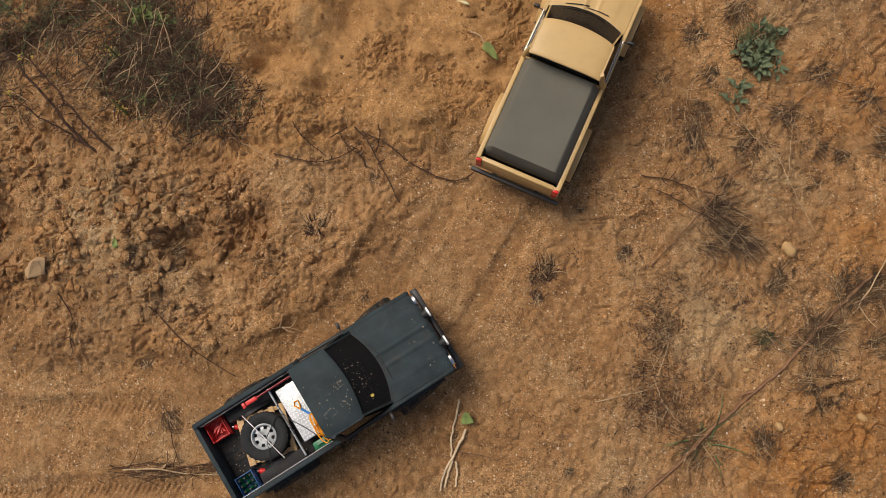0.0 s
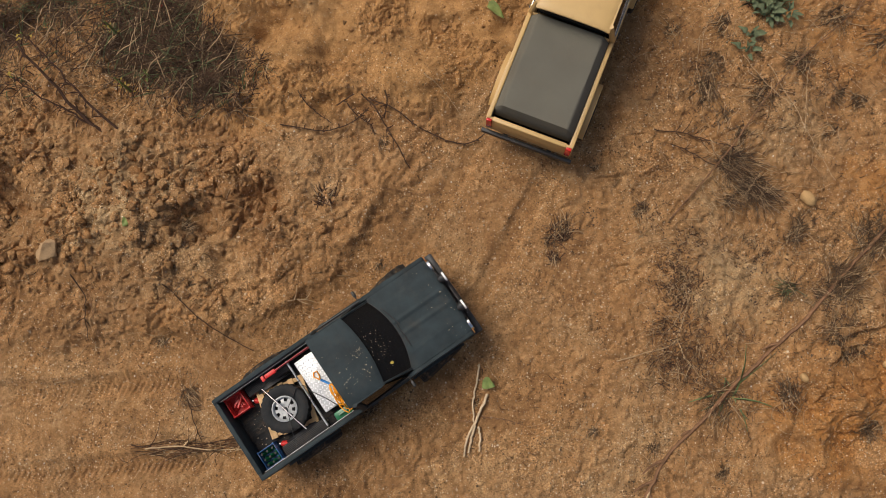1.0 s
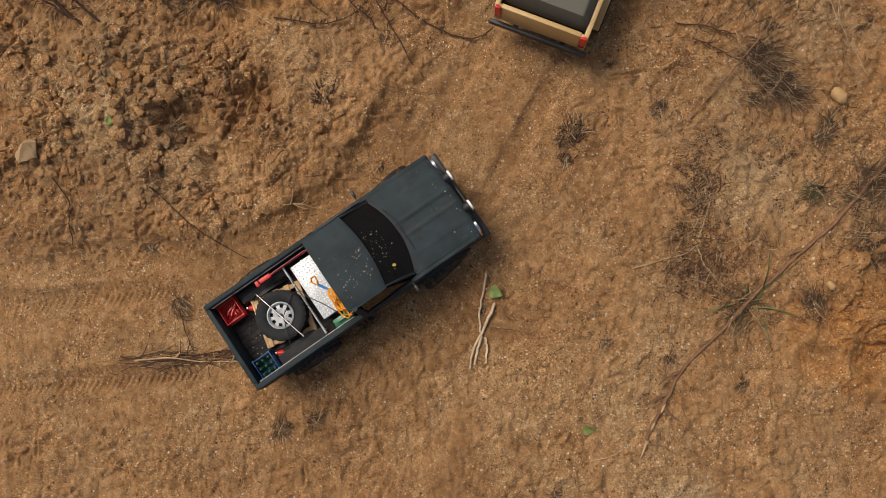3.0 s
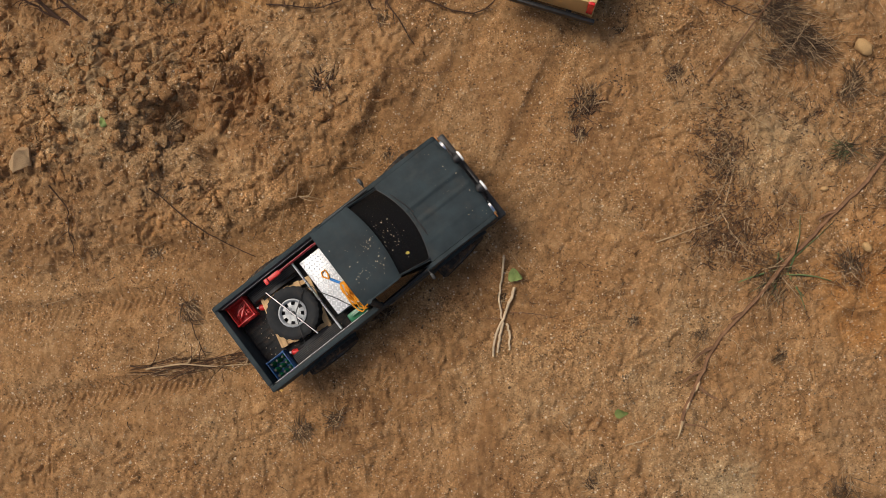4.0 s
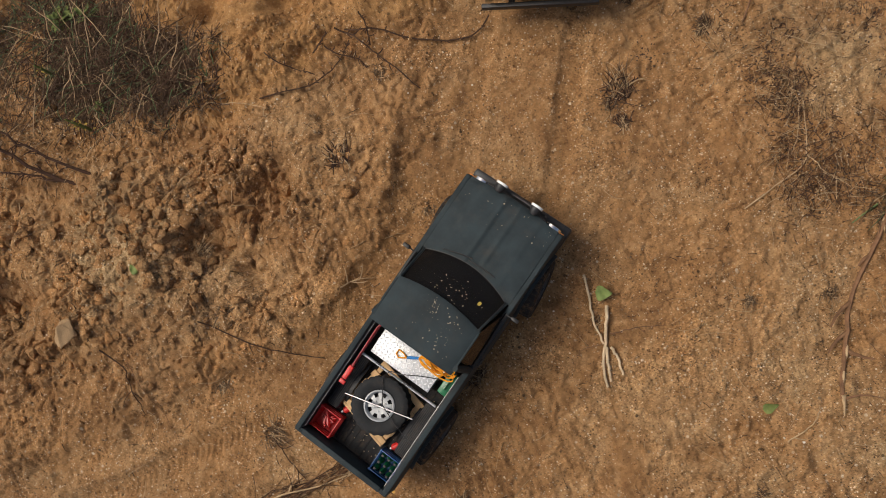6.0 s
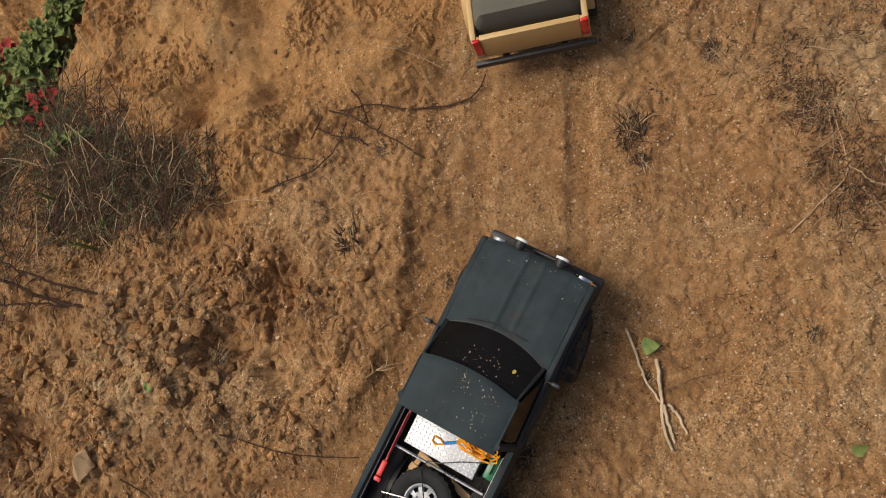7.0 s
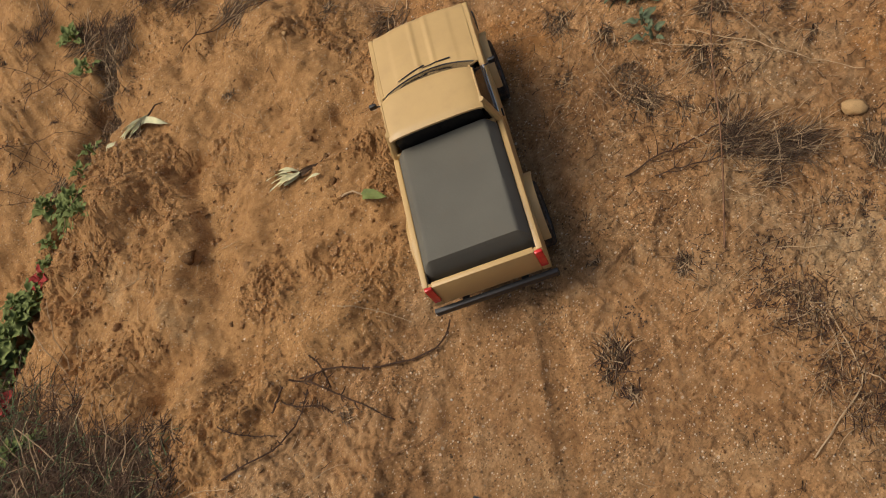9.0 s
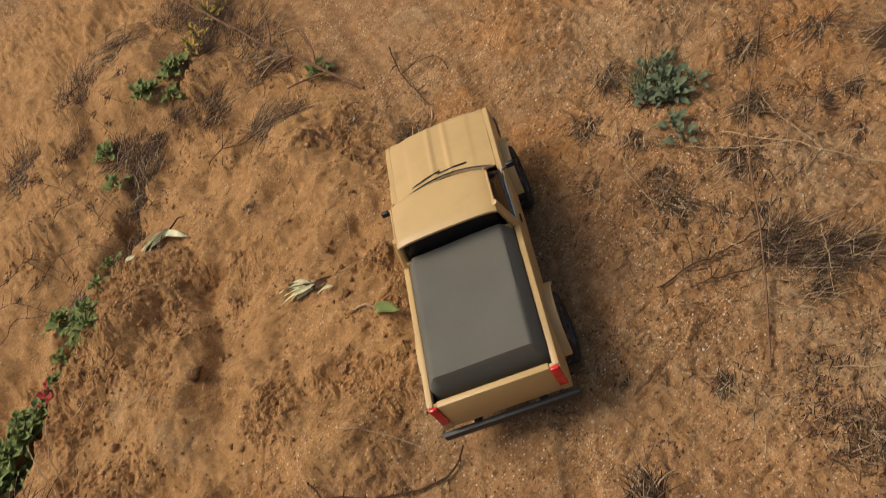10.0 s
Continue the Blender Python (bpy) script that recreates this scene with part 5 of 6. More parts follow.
def dead_tuft(x, y, r, seed, n=70, lean=None, rise=0.4, green=0):
    if lean is None:
        lean = random.Random(seed).uniform(0, 360)
    n = n if n < 100 else n * 2 // 3
    rows = [("dead_foliage", "dead", n // 3, r * 0.6, r * 0.8, rise, 0.0008, lean), ("dry_foliage", "hair", n // 2, r * 0.8, r * 0.9, rise, 0.0008, lean), ("straw_foliage", "straw", max(6, n // 4), r * 0.6, r * 1.2, rise * 0.8, 0.0011, lean), ("dark_foliage", "thorn", n // 8, r * 0.35, r * 0.5, rise, 0.0010, lean), ("brown_foliage", "dry", n // 2, r * 0.6, r * 0.9, rise, 0.0011, lean)]
    if green:
        rows.append(("green_foliage", "grassg", green, r * 0.4, r * 1.0, rise, 0.001, lean))
    lab = "flattened tuft of dead grey-brown grass on the soil" if not green else "withered grass tuft with a few green blades"
    return tuft("grass_tuft", lab, x, y, rows, seed, "grass", "withered grass tufts")


TUFTS_TRACK = [
    (.235, .395, .04, 40, 42), (.205, .372, .022, 25, 35), (-.05, .19, .026, 50, None),
    (-.28, .05, .03, 60, 180), (-.205, .062, .035, 70, 10), (-.575, .125, .03, 60, None), (.252, -.02, .011, 50, None),
    (.78, .12, .06, 200, 250), (.81, -.05, .035, 90, None), (.645, .02, .03, 70, None), (.86, .32, .06, 220, 60),
    (.92, .335, .07, 220, 70), (.585, .70, .035, 70, 270), (.57, .66, .03, 50, 280), (.69, .645, .045, 100, 200),
    (-.95, .55, .06, 130, None), (-.39, -.13, .03, 60, None),
]
TUFTS_BANK = [
    (-.32, -.12, .025, 40, 200), (.56, -.38, .06, 140, None), (.41, 1.18, .06, 130, 170), (.27, 1.43, .07, 120, None),
    (.20, 1.47, .06, 90, None), (-.04, 1.66, .08, 180, 90), (-.08, 1.58, .06, 120, 100), (-.13, 1.51, .04, 70, 100),
    (.29, 1.66, .08, 130, None), (-.06, 1.74, .07, 110, None), (-.29, 1.94, .09, 140, None), (.63, .80, .04, 80, 250),
    (.60, .74, .035, 60, 260), (.40, .42, .018, 40, None), (.32, .525, .016, 30, None),
    (.79, .23, .055, 200, 40), (.74, .2, .035, 60, None),
]
TUFTS_FAR = [
    (-.55, .35, .03, 50, None), (-.62, .25, .022, 40, None), (-.15, .36, .015, 25, None), (.02, .055, .014, 20, None),
    (.08, 1.30, .02, 30, None), (.33, 1.30, .03, 50, None), (.35, 1.75, .09, 120, None), (.1, 2.05, .1, 130, None),
    (-.3, 1.45, .04, 60, None), (-.12, 1.40, .03, 40, 60), (.98, .62, .05, 80, None), (.84, .62, .03, 50, None),
    (.9, .2, .04, 70, None), (.5, -.12, .02, 40, None), (.13, -.3, .02, 30, None), (-.56, .475, .028, 60, None),
    (-.12, .62, .02, 30, None), (.37, -.06, .018, 30, None), (.80, -.065, .038, 130, 90), (.724, .355, .035, 80, 60), (.70, .33, .025, 50, 40), (.565, .672, .045, 120, 265), (.60, .60, .03, 60, 250), (.77, .70, .04, 90, 200), (.86, .80, .05, 110, 220), (.95, .72, .05, 110, 240),
    (.63, .56, .03, 60, 250), (.82, .55, .03, 60, 230), (.88, .60, .03, 60, 260), (.52, .80, .03, 50, 260), (.60, .90, .04, 80, 250), (.70, .95, .05, 90, 240), (.218, .334, .018, 30, 80), (.41, .423, .02, 40, None),
]
for i, (x, y, r, n, lean) in enumerate(itertools.chain(TUFTS_TRACK, TUFTS_BANK, TUFTS_FAR)):
    dead_tuft(x, y, r, 100 + i, n, lean)
# two firm bundles of broken stalks beside the track
for i, (x, y, r, lean) in enumerate(((-.248, .508, .034, 75), (.232, .392, .042, 42), (.212, .340, .022, 80))):
    tuft("grass_tuft", "broken bundle of pale and dark grass stalks", x, y, [("dark_foliage", "thorn", 26, r * .5, r * .8, .4, .0013, lean), ("straw_foliage", "straw", 12, r * .5, r, .5, .0013, lean), ("russet_foliage", "russet", 24, r * .6, r, .4, .0011, lean)], 370 + i, "grass", "withered grass tufts")
# dark lichen-like mats of dead stalks on the right-hand side
for i, (x, y, r, n) in enumerate([(.47, .285, .04, 120), (.48, .25, .035, 100), (.465, .32, .03, 80), (.59, .30, .04, 110), (.44, .13, .05, 140), (.42, .10, .04, 110), (.47, .09, .035, 90), (.50, .06, .04, 90), (.77, .215, .05, 120), (.54, .145, .035, 80), (.52, .33, .03, 60),
                                  (.499, .355, .03, 80), (.444, .269, .035, 100), (.451, .215, .035, 100), (.435, .169, .035, 90), (.421, .408, .03, 60), (.773, .118, .04, 90), (.646, .015, .035, 90), (.56, .60, .04, 80), (.70, .60, .05, 90), (.55, .72, .04, 90), (.80, .66, .05, 90), (.64, .31, .03, 60), (.46, .19, .04, 90), (.5, .01, .03, 60), (.70, .31, .03, 50), (.42, .17, .03, 70), (.57, .0, .03, 50), (.38, .05, .025, 40)]):
    tuft("stalk_mat", "low tangled mat of dead dark stalks and litter", x, y, [("dead_foliage", "dead", n // 8, r * 1.1, r * 0.42, 0.25, 0.0008, None), ("brown_foliage", "bark", n // 3, r * 1.2, r * 0.5, 0.2, 0.0007, None), ("dark_foliage", "thorn", n // 12, r * 0.9, r * 0.3, 0.2, 0.0010, None), ("dry_foliage", "russet", n // 3, r * 1.2, r * 0.7, 0.2, 0.0008, None), ("straw_foliage", "straw", n // 4, r * 1.2, r * 0.9, 0.12, 0.0008, None)], 300 + i, "plant litter", "mats of dead stalks")
MATS = [(.499, .355, .03), (.444, .269, .04), (.451, .215, .04), (.435, .169, .04), (.56, .60, .04), (.55, .72, .05), (.70, .60, .05), (.80, .66, .05), (.47, .285, .04), (.48, .25, .035), (.465, .32, .03), (.59, .30, .04), (.44, .13, .05), (.42, .10, .04), (.47, .09, .035), (.50, .06, .04), (.77, .215, .05), (.54, .145, .035), (.46, .19, .04), (.30, .425, .02), (.64, .31, .04), (.585, .70, .03), (.69, .645, .04), (.79, .23, .04), (.86, .32, .05), (.70, .10, .04), (.62, .2, .03)]
p = np.concatenate([np.stack([rs.normal(mx, mr * 0.75, 100), rs.normal(my, mr * 0.75, 100)], -1) for mx, my, mr in MATS])
p = p[clear_of_trucks(p)]
scatter("litter_crumbs", "dark rotten crumbs of bark and leaf litter", p, 0.0007 + 0.0026 * rs.uniform(size=len(p)) ** 2.5, 8, "litter", 95, 0.3, "plant litter")
for i, (x, y, lean) in enumerate(((.725, .835, 50), (.745, .875, 55), (.70, .86, 70))):
    tuft("grass_clump", "green and brown grass growing through the leafy plants", x, y, [("green_foliage", "grassg", 50, .02, .06, .6, .0010, lean), ("dark_foliage", "thorn", 30, .025, .04, .5, .0010, None), ("dry_foliage", "dry", 30, .03, .06, .5, .0008, lean)], 385 + i, "grass", "withered grass tufts")
dead_tuft(.68, .23, .035, 391, 50, None, .4, 24)
dead_tuft(.51, .015, .05, 392, 60, None, .3, 7)
tuft("grass_clump", "long green grass blades growing by the root", .535, .03, [("green_foliage", "blade", 4, .012, .15, .3, .0030, 22), ("dry_foliage", "dry", 30, .02, .07, .3, .0009, None), ("lower_foliage", "blade", 3, .012, .11, .2, .0026, 268), ("side_foliage", "blade", 2, .02, .05, .3, .0022, 150)], 393)
# the dark dry bush on the right
for i, (x, y, r, n) in enumerate([(.600, .503, .066, 210), (.632, .447, .060, 200), (.588, .425, .045, 90), (.660, .425, .045, 80)]):
    tuft("dry_bush", "dark wiry dry bush flattened on the sand", x, y, [("dead_foliage", "dead", n // 3, r * .38, r, .6, .0006, -48), ("dark_foliage", "thorn", n // 5, r * .4, r * .7, .6, .0006, -48), ("grey_foliage", "hair", n // 2, r * .5, r * 1.1, .55, .0007, -45), ("straw_foliage", "straw", n // 4, r * .6, r * 1.1, .6, .0007, -35), ("loose_foliage", "straw", n // 12, r * .7, r * 1.0, .7, .0010, None)], 400 + i, "bush", "dry bushes")
# the thick brush at the upper left
BRUSH = [(-.64, .90, .12, 190), (-.48, .83, .10, 190), (-.81, 1.0, .11, 110), (-.43, .775, .07, 150), (-.95, 1.07, .12, 180), (-.55, .95, .11, 160), (-.53, .87, .10, 180), (-.61, 1.05, .12, 150), (-.70, .97, .12, 120), (-.72, .86, .07, 50), (-.50, .92, .09, 150), (-.46, .78, .06, 110), (-.60, .82, .09, 160),
         (-.88, .90, .08, 40), (-.74, 1.1, .1, 140), (-1.02, .95, .1, 120), (-.55, .78, .06, 90), (-.66, .99, .1, 150), (-.53, .745, .05, 70), (-.40, .74, .045, 60), (-.385, .80, .05, 60), (-.80, .88, .07, 60), (-.91, .85, .08, 80), (-1.0, .88, .08, 90), (-.86, 1.05, .1, 120)]
for i, (x, y, r, n) in enumerate(BRUSH):
    tuft("brush_clump", "dense dark clump of dead brush and dry stems", x, y, [
        ("dead_foliage", "dead", n * (3, 4, 5)[i % 3] // 6, r * .85, r * .8, .6, .0009, None), ("grey_foliage", "hair", n * (3, 2, 2)[i % 3] // 9, r * .95, r * .9, .5, .0008, None),
        ("russet_foliage", "russet", n // 4, r * .9, r * .8, .5, .0009, None), ("straw_foliage", "straw", n // (10, 14, 12)[i % 3], r * .9, r * 1.2, .4, .0008, None),
        ("dark_foliage", "thorn", n // (5, 4, 5)[i % 3], r * .7, r * .6, .6, .0011, None), ("green_foliage", "grassg", n // (2 if i in (2, 4, 7, 14, 17) else 9), r * .6, r * .8, .7, .0010, None)], 450 + i, "brush", "dead brush")
# single long pale stalks standing out of the brush
rng = random.Random(58)
for i in range(20):
    x, y, a = rng.uniform(-.9, -.42), rng.uniform(.76, 1.08), rng.gauss(radians(70), .6)
    L = rng.uniform(.05, .11)
    stick("dry_stalk", [(x, y, .01), (x + .5 * L * math.cos(a), y + .5 * L * math.sin(a), .04), (x + L * math.cos(a + .1), y + L * math.sin(a + .1), .055)], .0011, .0006, "straw", "single pale dry stalk leaning in the brush", 560 + i, wobble=.0006, n=6, category="stalk", group="dry stalks in the brush")

# dead grass along the gully and on the bank
for i, (x, y, r, n, lean) in enumerate([
        (-.24, 1.44, .035, 70, 50), (-.21, 1.465, .035, 80, 50), (-.175, 1.505, .04, 90, 52), (-.14, 1.545, .045, 110, 55), (-.11, 1.58, .05, 130, 58),
        (-.085, 1.615, .055, 140, 60), (-.065, 1.655, .055, 130, 70), (-.006, 1.709, .055, 130, 100), (.025, 1.70, .05, 110, 40), (-.40, 1.31, .05, 60, 60),
        (.092, 1.706, .05, 120, 0), (.143, 1.63, .06, 140, -20), (.16, 1.67, .06, 110, 30), (-.48, 1.27, .05, 50, 60), (-.58, 1.18, .06, 60, 60),
        (-.06, 2.01, .10, 150, 60), (-.04, 1.75, .07, 130, 60), (-.27, 2.0, .11, 150, 60), (.24, 2.02, .11, 160, 60), (.34, 1.82, .10, 140, 60),
        (.33, 1.62, .06, 80, 60), (-.14, 1.85, .08, 100, 60), (.70, .83, .05, 80, 60), (.72, .86, .05, 70, 60)]):
    tuft("grass_clump", "tangled russet dead grass growing on the bank", x, y, [("dead_foliage", "russet", n // 2, r * .7, r * .75, .7, .0006, lean), ("dark_foliage", "thorn", n // 3, r * .6, r * .5, .6, .0007, lean), ("dry_foliage", "dry", n // 3, r * .5, r, .5, .0007, lean), ("straw_foliage", "straw", n // 9, r * .5, r * 1.3, .45, .0007, lean)], 480 + i, "grass", "withered grass tufts")

# low dark weeds beyond the gully
rng = random.Random(77)
for i in range(34):
    x = rng.uniform(-.52, .06)
    y = 1.47 + .95 * (x + .3) * (x > -.3) + rng.uniform(.06, .45)
    r = rng.uniform(.012, .035)
    tuft("low_weed", "low dark withered weed on the bare soil", x, y, [("dark_foliage", "thorn", 14, r * .5, r, .5, .0005, None), ("russet_foliage", "russet", 16, r * .6, r, .4, .0006, None)], 640 + i, "weed", "low withered weeds")

# loose litter of straw strands
st = Strands()
rng = random.Random(77)
areas = [(0.35, 1.05, -0.1, 0.95, 520), (-0.95, -0.4, 0.68, 1.1, 160), (-0.9, 0.3, -0.3, 0.25, 70), (-0.4, 0.4, 1.0, 1.8, 120), (-0.95, -0.2, 0.25, 0.65, 90), (0.1, 0.6, -0.4, 0.1, 60)]
for x0, x1, y0, y1, n in areas:
    for i in range(n):
        x, y, a = rng.uniform(x0, x1), rng.uniform(y0, y1), rng.uniform(0, 6.28)
        if not clear_of_trucks(np.array([[x, y]]), 0.13)[0]:
            continue
        L, bend = rng.uniform(0.012, 0.06), rng.uniform(-0.6, 0.6)
        pts = [(x + L * t * math.cos(a + bend * t), y + L * t * math.sin(a + bend * t)) for t in (0, .33, .67, 1)]
        z = ground_at(np.array([q[0] for q in pts]), np.array([q[1] for q in pts]))
        st.stalk([(q[0], q[1], z[k] + 0.0015 + rng.uniform(0, 0.003)) for k, q in enumerate(pts)], rng.uniform(0.0004, 0.0009), 0.0003)
tagged(st.object("straw_litter", "straw"), "loose bleached straw strands strewn over the soil", "plant litter", kind="stuff")
st = Strands()
for x0, x1, y0, y1, n in areas:
    for i in range(int(n * 1.5)):
        x, y, a = rng.uniform(x0, x1), rng.uniform(y0, y1), rng.uniform(0, 6.28)
        if not clear_of_trucks(np.array([[x, y]]), 0.13)[0]:
            continue
        L, bend = rng.uniform(0.005, 0.022), rng.gauss(0, 0.25)
        pts = [(x + L * t * math.cos(a + bend * t), y + L * t * math.sin(a + bend * t)) for t in (0, .33, .67, 1)]
        z = ground_at(np.array([q[0] for q in pts]), np.array([q[1] for q in pts]))
        st.stalk([(q[0], q[1], z[k] + 0.0012 + rng.uniform(0, 0.002)) for k, q in enumerate(pts)], rng.uniform(0.0005, 0.0009), 0.0003)
tagged(st.object("twig_litter", "dead"), "dark broken bits of twig strewn over the soil", "plant litter", kind="stuff")


stick_seed = itertools.count(600)


def lay(nm, pts, r0, r1, mt, lab, side, sl):
    """One stick, stalk or twig lying on the ground."""
    stick(nm, pts, r0 * (0.55 if "knotted" in lab or "curved dark" in lab else 0.5 if mt == "straw" and nm == "stalk" else 0.75 if mt in ("straw", "peeled") else 0.42 if nm == "branch" else 0.55), r1 * 0.6, mt, lab, next(stick_seed), side, sl, wobble=0.0007, category="twig" if nm in ("twig", "branch") else "stalk")


KNOTTED = "dark knotted twig lying on the sand"
lay("twig", [(-.337, .679, .004), (-.289, .662, .006), (-.244, .655, .008), (-.20, .664, .010), (-.171, .678, .014), (-.145, .699, .020)], .0028, .0018, "twig", KNOTTED, 44, .008)
lay("twig", [(-.289, .742, .004), (-.276, .718, .008), (-.25, .691, .010), (-.227, .672, .008)], .0022, .0014, "twig", KNOTTED, 24, .008)
lay("twig", [(-.214, .712, .008), (-.175, .729, .016)], .0030, .0030, "twig", KNOTTED, 4, .010)
lay("stick", [(-.158, .725, .022), (-.136, .704, .020), (-.12, .672, .014), (-.105, .64, .008), (-.089, .602, .004), (-.071, .56, .003)], .0034, .0020, "twig", KNOTTED, 8, .020)
lay("twig", [(-.192, .713, .010), (-.166, .68, .012), (-.144, .661, .010), (-.139, .641, .006)], .0026, .0018, "twig", KNOTTED, 14, .014)
lay("twig", [(-.105, .722, .016), (-.103, .702, .014), (-.115, .672, .010)], .0028, .0022, "twig", KNOTTED, 10, .014)
lay("twig", [(-.144, .719, .016), (-.097, .690, .012), (-.049, .650, .008), (.0, .618, .006), (.045, .602, .006), (.075, .606, .008), (.096, .620, .012)], .0030, .0024, "twig", "curved dark twig with an upturned end", 20, .008)
lay("stalk", [(-.43, .722, .012), (-.379, .693, .010), (-.329, .653, .004)], .0018, .0010, "straw", "long thin pale stalk on the sand", 0, 0)
PEELED = "pale peeled stick lying on the sand"
lay("stick", [(.046, .072, .010), (.032, .045, .008), (.015, .015, .006), (-.005, -.018, .005), (-.011, -.048, .004)], .0042, .0036, "peeled", PEELED, 0, 0)
lay("stick", [(.037, .136, .004), (.027, .095, .006), (.016, .056, .006), (.015, .018, .008)], .0030, .0028, "peeled", PEELED, 0, 0)
lay("stick", [(.016, .012, .006), (.006, -.012, .005), (-.004, -.042, .004)], .0040, .0034, "peeled", PEELED, 0, 0)
lay("stick", [(.024, .010, .005), (.024, -.012, .006), (.019, -.040, .004)], .0034, .0030, "peeled", PEELED, 0, 0)
lay("twig", [(.030, .030, .006), (.074, .020, .009), (.119, .004, .003)], .0018, .0009, "bark", "thin brown twig on the sand", 1, .02)
lay("twig", [(.012, .020, .005), (-.020, .026, .008), (-.034, .020, .003)], .0016, .0009, "bark", "thin brown twig on the sand", 0, 0)
lay("stick", [(.315, .115, .004), (.38, .128, .006), (.43, .14, .006), (.455, .18, .008), (.48, .235, .006)], .0016, .0012, "straw", "long pale dry stalk bent at a knot", 1, .03)
lay("stick", [(.44, .15, .005), (.448, .12, .005), (.475, .075, .003)], .0015, .001, "straw", "long pale dry stalk bent at a knot", 0, 0)
lay("twig", [(-.80, .40, .01), (-.775, .35, .008), (-.775, .31, .006), (-.78, .26, .004)], .0028, .0012, "twig", "dark buried root end sticking from the bank", 2, .03)
lay("twig", [(-.765, .36, .006), (-.755, .30, .004), (-.745, .2, .003)], .0014, .0007, "bark", "thin brown root fibre on the sand", 0, 0)
lay("twig", [(-.60, .36, .006), (-.53, .28, .006), (-.48, .24, .008), (-.43, .205, .004)], .0024, .0014, "twig", "dark thin twig on the sand", 1, .02)
lay("stick", [(-.67, .025, .004), (-.60, .025, .006), (-.52, .01, .006), (-.38, .0, .004)], .0026, .0012, "straw", "bleached stalk lying on the track", 3, .05)
lay("twig", [(-.70, .035, .003), (-.6, .02, .004), (-.48, .03, .004), (-.36, .015, .003)], .0024, .001, "twig", "dark thin twig on the sand", 6, .06)
lay("twig", [(-.575, .12, .006), (-.565, .08, .008), (-.55, .03, .004)], .0022, .0012, "twig", "dark thin twig on the sand", 4, .03)
lay("branch", [(.453, .589, .004), (.512, .574, .008), (.56, .552, .012), (.605, .525, .015)], .003, .0022, "twig", "dark branch running into the dry bush", 8, .035)
lay("branch", [(.482, .556, .004), (.52, .533, .01), (.552, .506, .012), (.60, .47, .02)], .0026, .002, "twig", "dark branch running into the dry bush", 7, .035)
lay("stalk", [(.458, .394, .004), (.547, .478, .012), (.616, .551, .02), (.70, .645, .016), (.80, .73, .01), (.90, .80, .01), (.98, .87, .006)], .0030, .0014, "bark", "long straight brown stalk on the bank", 3, .05)
for stalk in ([(.562, .557, .014), (.567, .519, .016)], [(.636, .463, .05), (.603, .419, .02)], [(.532, .459, .006), (.539, .432, .004)], [(.546, .423, .004), (.558, .406, .004)], [(.505, .342, .004), (.561, .277, .004)], [(.472, .232, .006), (.442, .184, .01), (.413, .158, .004)]):
    lay("stalk", stalk, .0013, .0009, "straw", "short pale straight stalk by the bush", 0, 0)
lay("stalk", [(.70, .70, .01), (.735, .60, .012), (.77, .52, .01), (.80, .44, .006)], .0015, .0008, "straw", "thin pale stalk on the bank", 0, 0)
lay("stalk", [(.655, .72, .01), (.70, .64, .012), (.745, .595, .008)], .0013, .0008, "straw", "thin pale stalk on the bank", 0, 0)
lay("stalk", [(.79, .70, .01), (.765, .62, .01), (.755, .545, .006)], .0012, .0007, "straw", "thin pale stalk on the bank", 0, 0)
lay("stalk", [(.57, .78, .004), (.56, .70, .01), (.575, .64, .006)], .0013, .0008, "straw", "thin pale stalk on the bank", 0, 0)
lay("stalk", [(.63, .86, .006), (.58, .79, .01), (.57, .73, .006)], .0012, .0007, "straw", "thin pale stalk on the bank", 0, 0)
lay("stick", [(-.02, .745, .004), (.01, .72, .005), (.05, .665, .004)], .0014, .001, "straw", "short pale stalk on the sand", 0, 0)
lay("twig", [(.51, 1.42, .01), (.48, 1.33, .014), (.465, 1.21, .004)], .003, .0014, "twig", "dark thin twig on the sand", 3, .06)
lay("twig", [(.545, 1.25, .004), (.55, 1.30, .01), (.50, 1.33, .012)], .002, .001, "twig", "dark thin twig on the sand", 0, 0)
lay("twig", [(.45, .985, .004), (.465, 1.02, .008), (.46, 1.07, .006)], .0018, .001, "twig", "dark thin twig on the sand", 0, 0)
lay("stick", [(-.345, .30, .004), (-.32, .303, .008), (-.285, .292, .004)], .0018, .0008, "straw", "small wisp of pale straw", 4, .03)
lay("twig", [(.38, -.155, .003), (.40, -.21, .004), (.44, -.25, .003)], .0013, .0007, "bark", "thin brown root fibre on the sand", 0, 0)
lay("twig", [(.20, -.24, .003), (.25, -.23, .006), (.27, -.21, .003)], .0016, .0009, "straw", "short pale stalk on the sand", 1, .02)
lay("twig", [(-.13, .52, .003), (-.02, .50, .004), (.0, .55, .003)], .0012, .0007, "bark", "thin brown root fibre on the sand", 0, 0)
lay("stalk", [(.86, .21, .01), (.83, .29, .012), (.82, .35, .006)], .0014, .0008, "straw", "thin pale stalk on the bank", 0, 0)
lay("stalk", [(.93, .38, .01), (.90, .33, .014), (.86, .27, .008)], .003, .002, "straw", "broken pale stem among dry grass", 2, .05)
WEED = "thin dark weed stem with short side shoots"
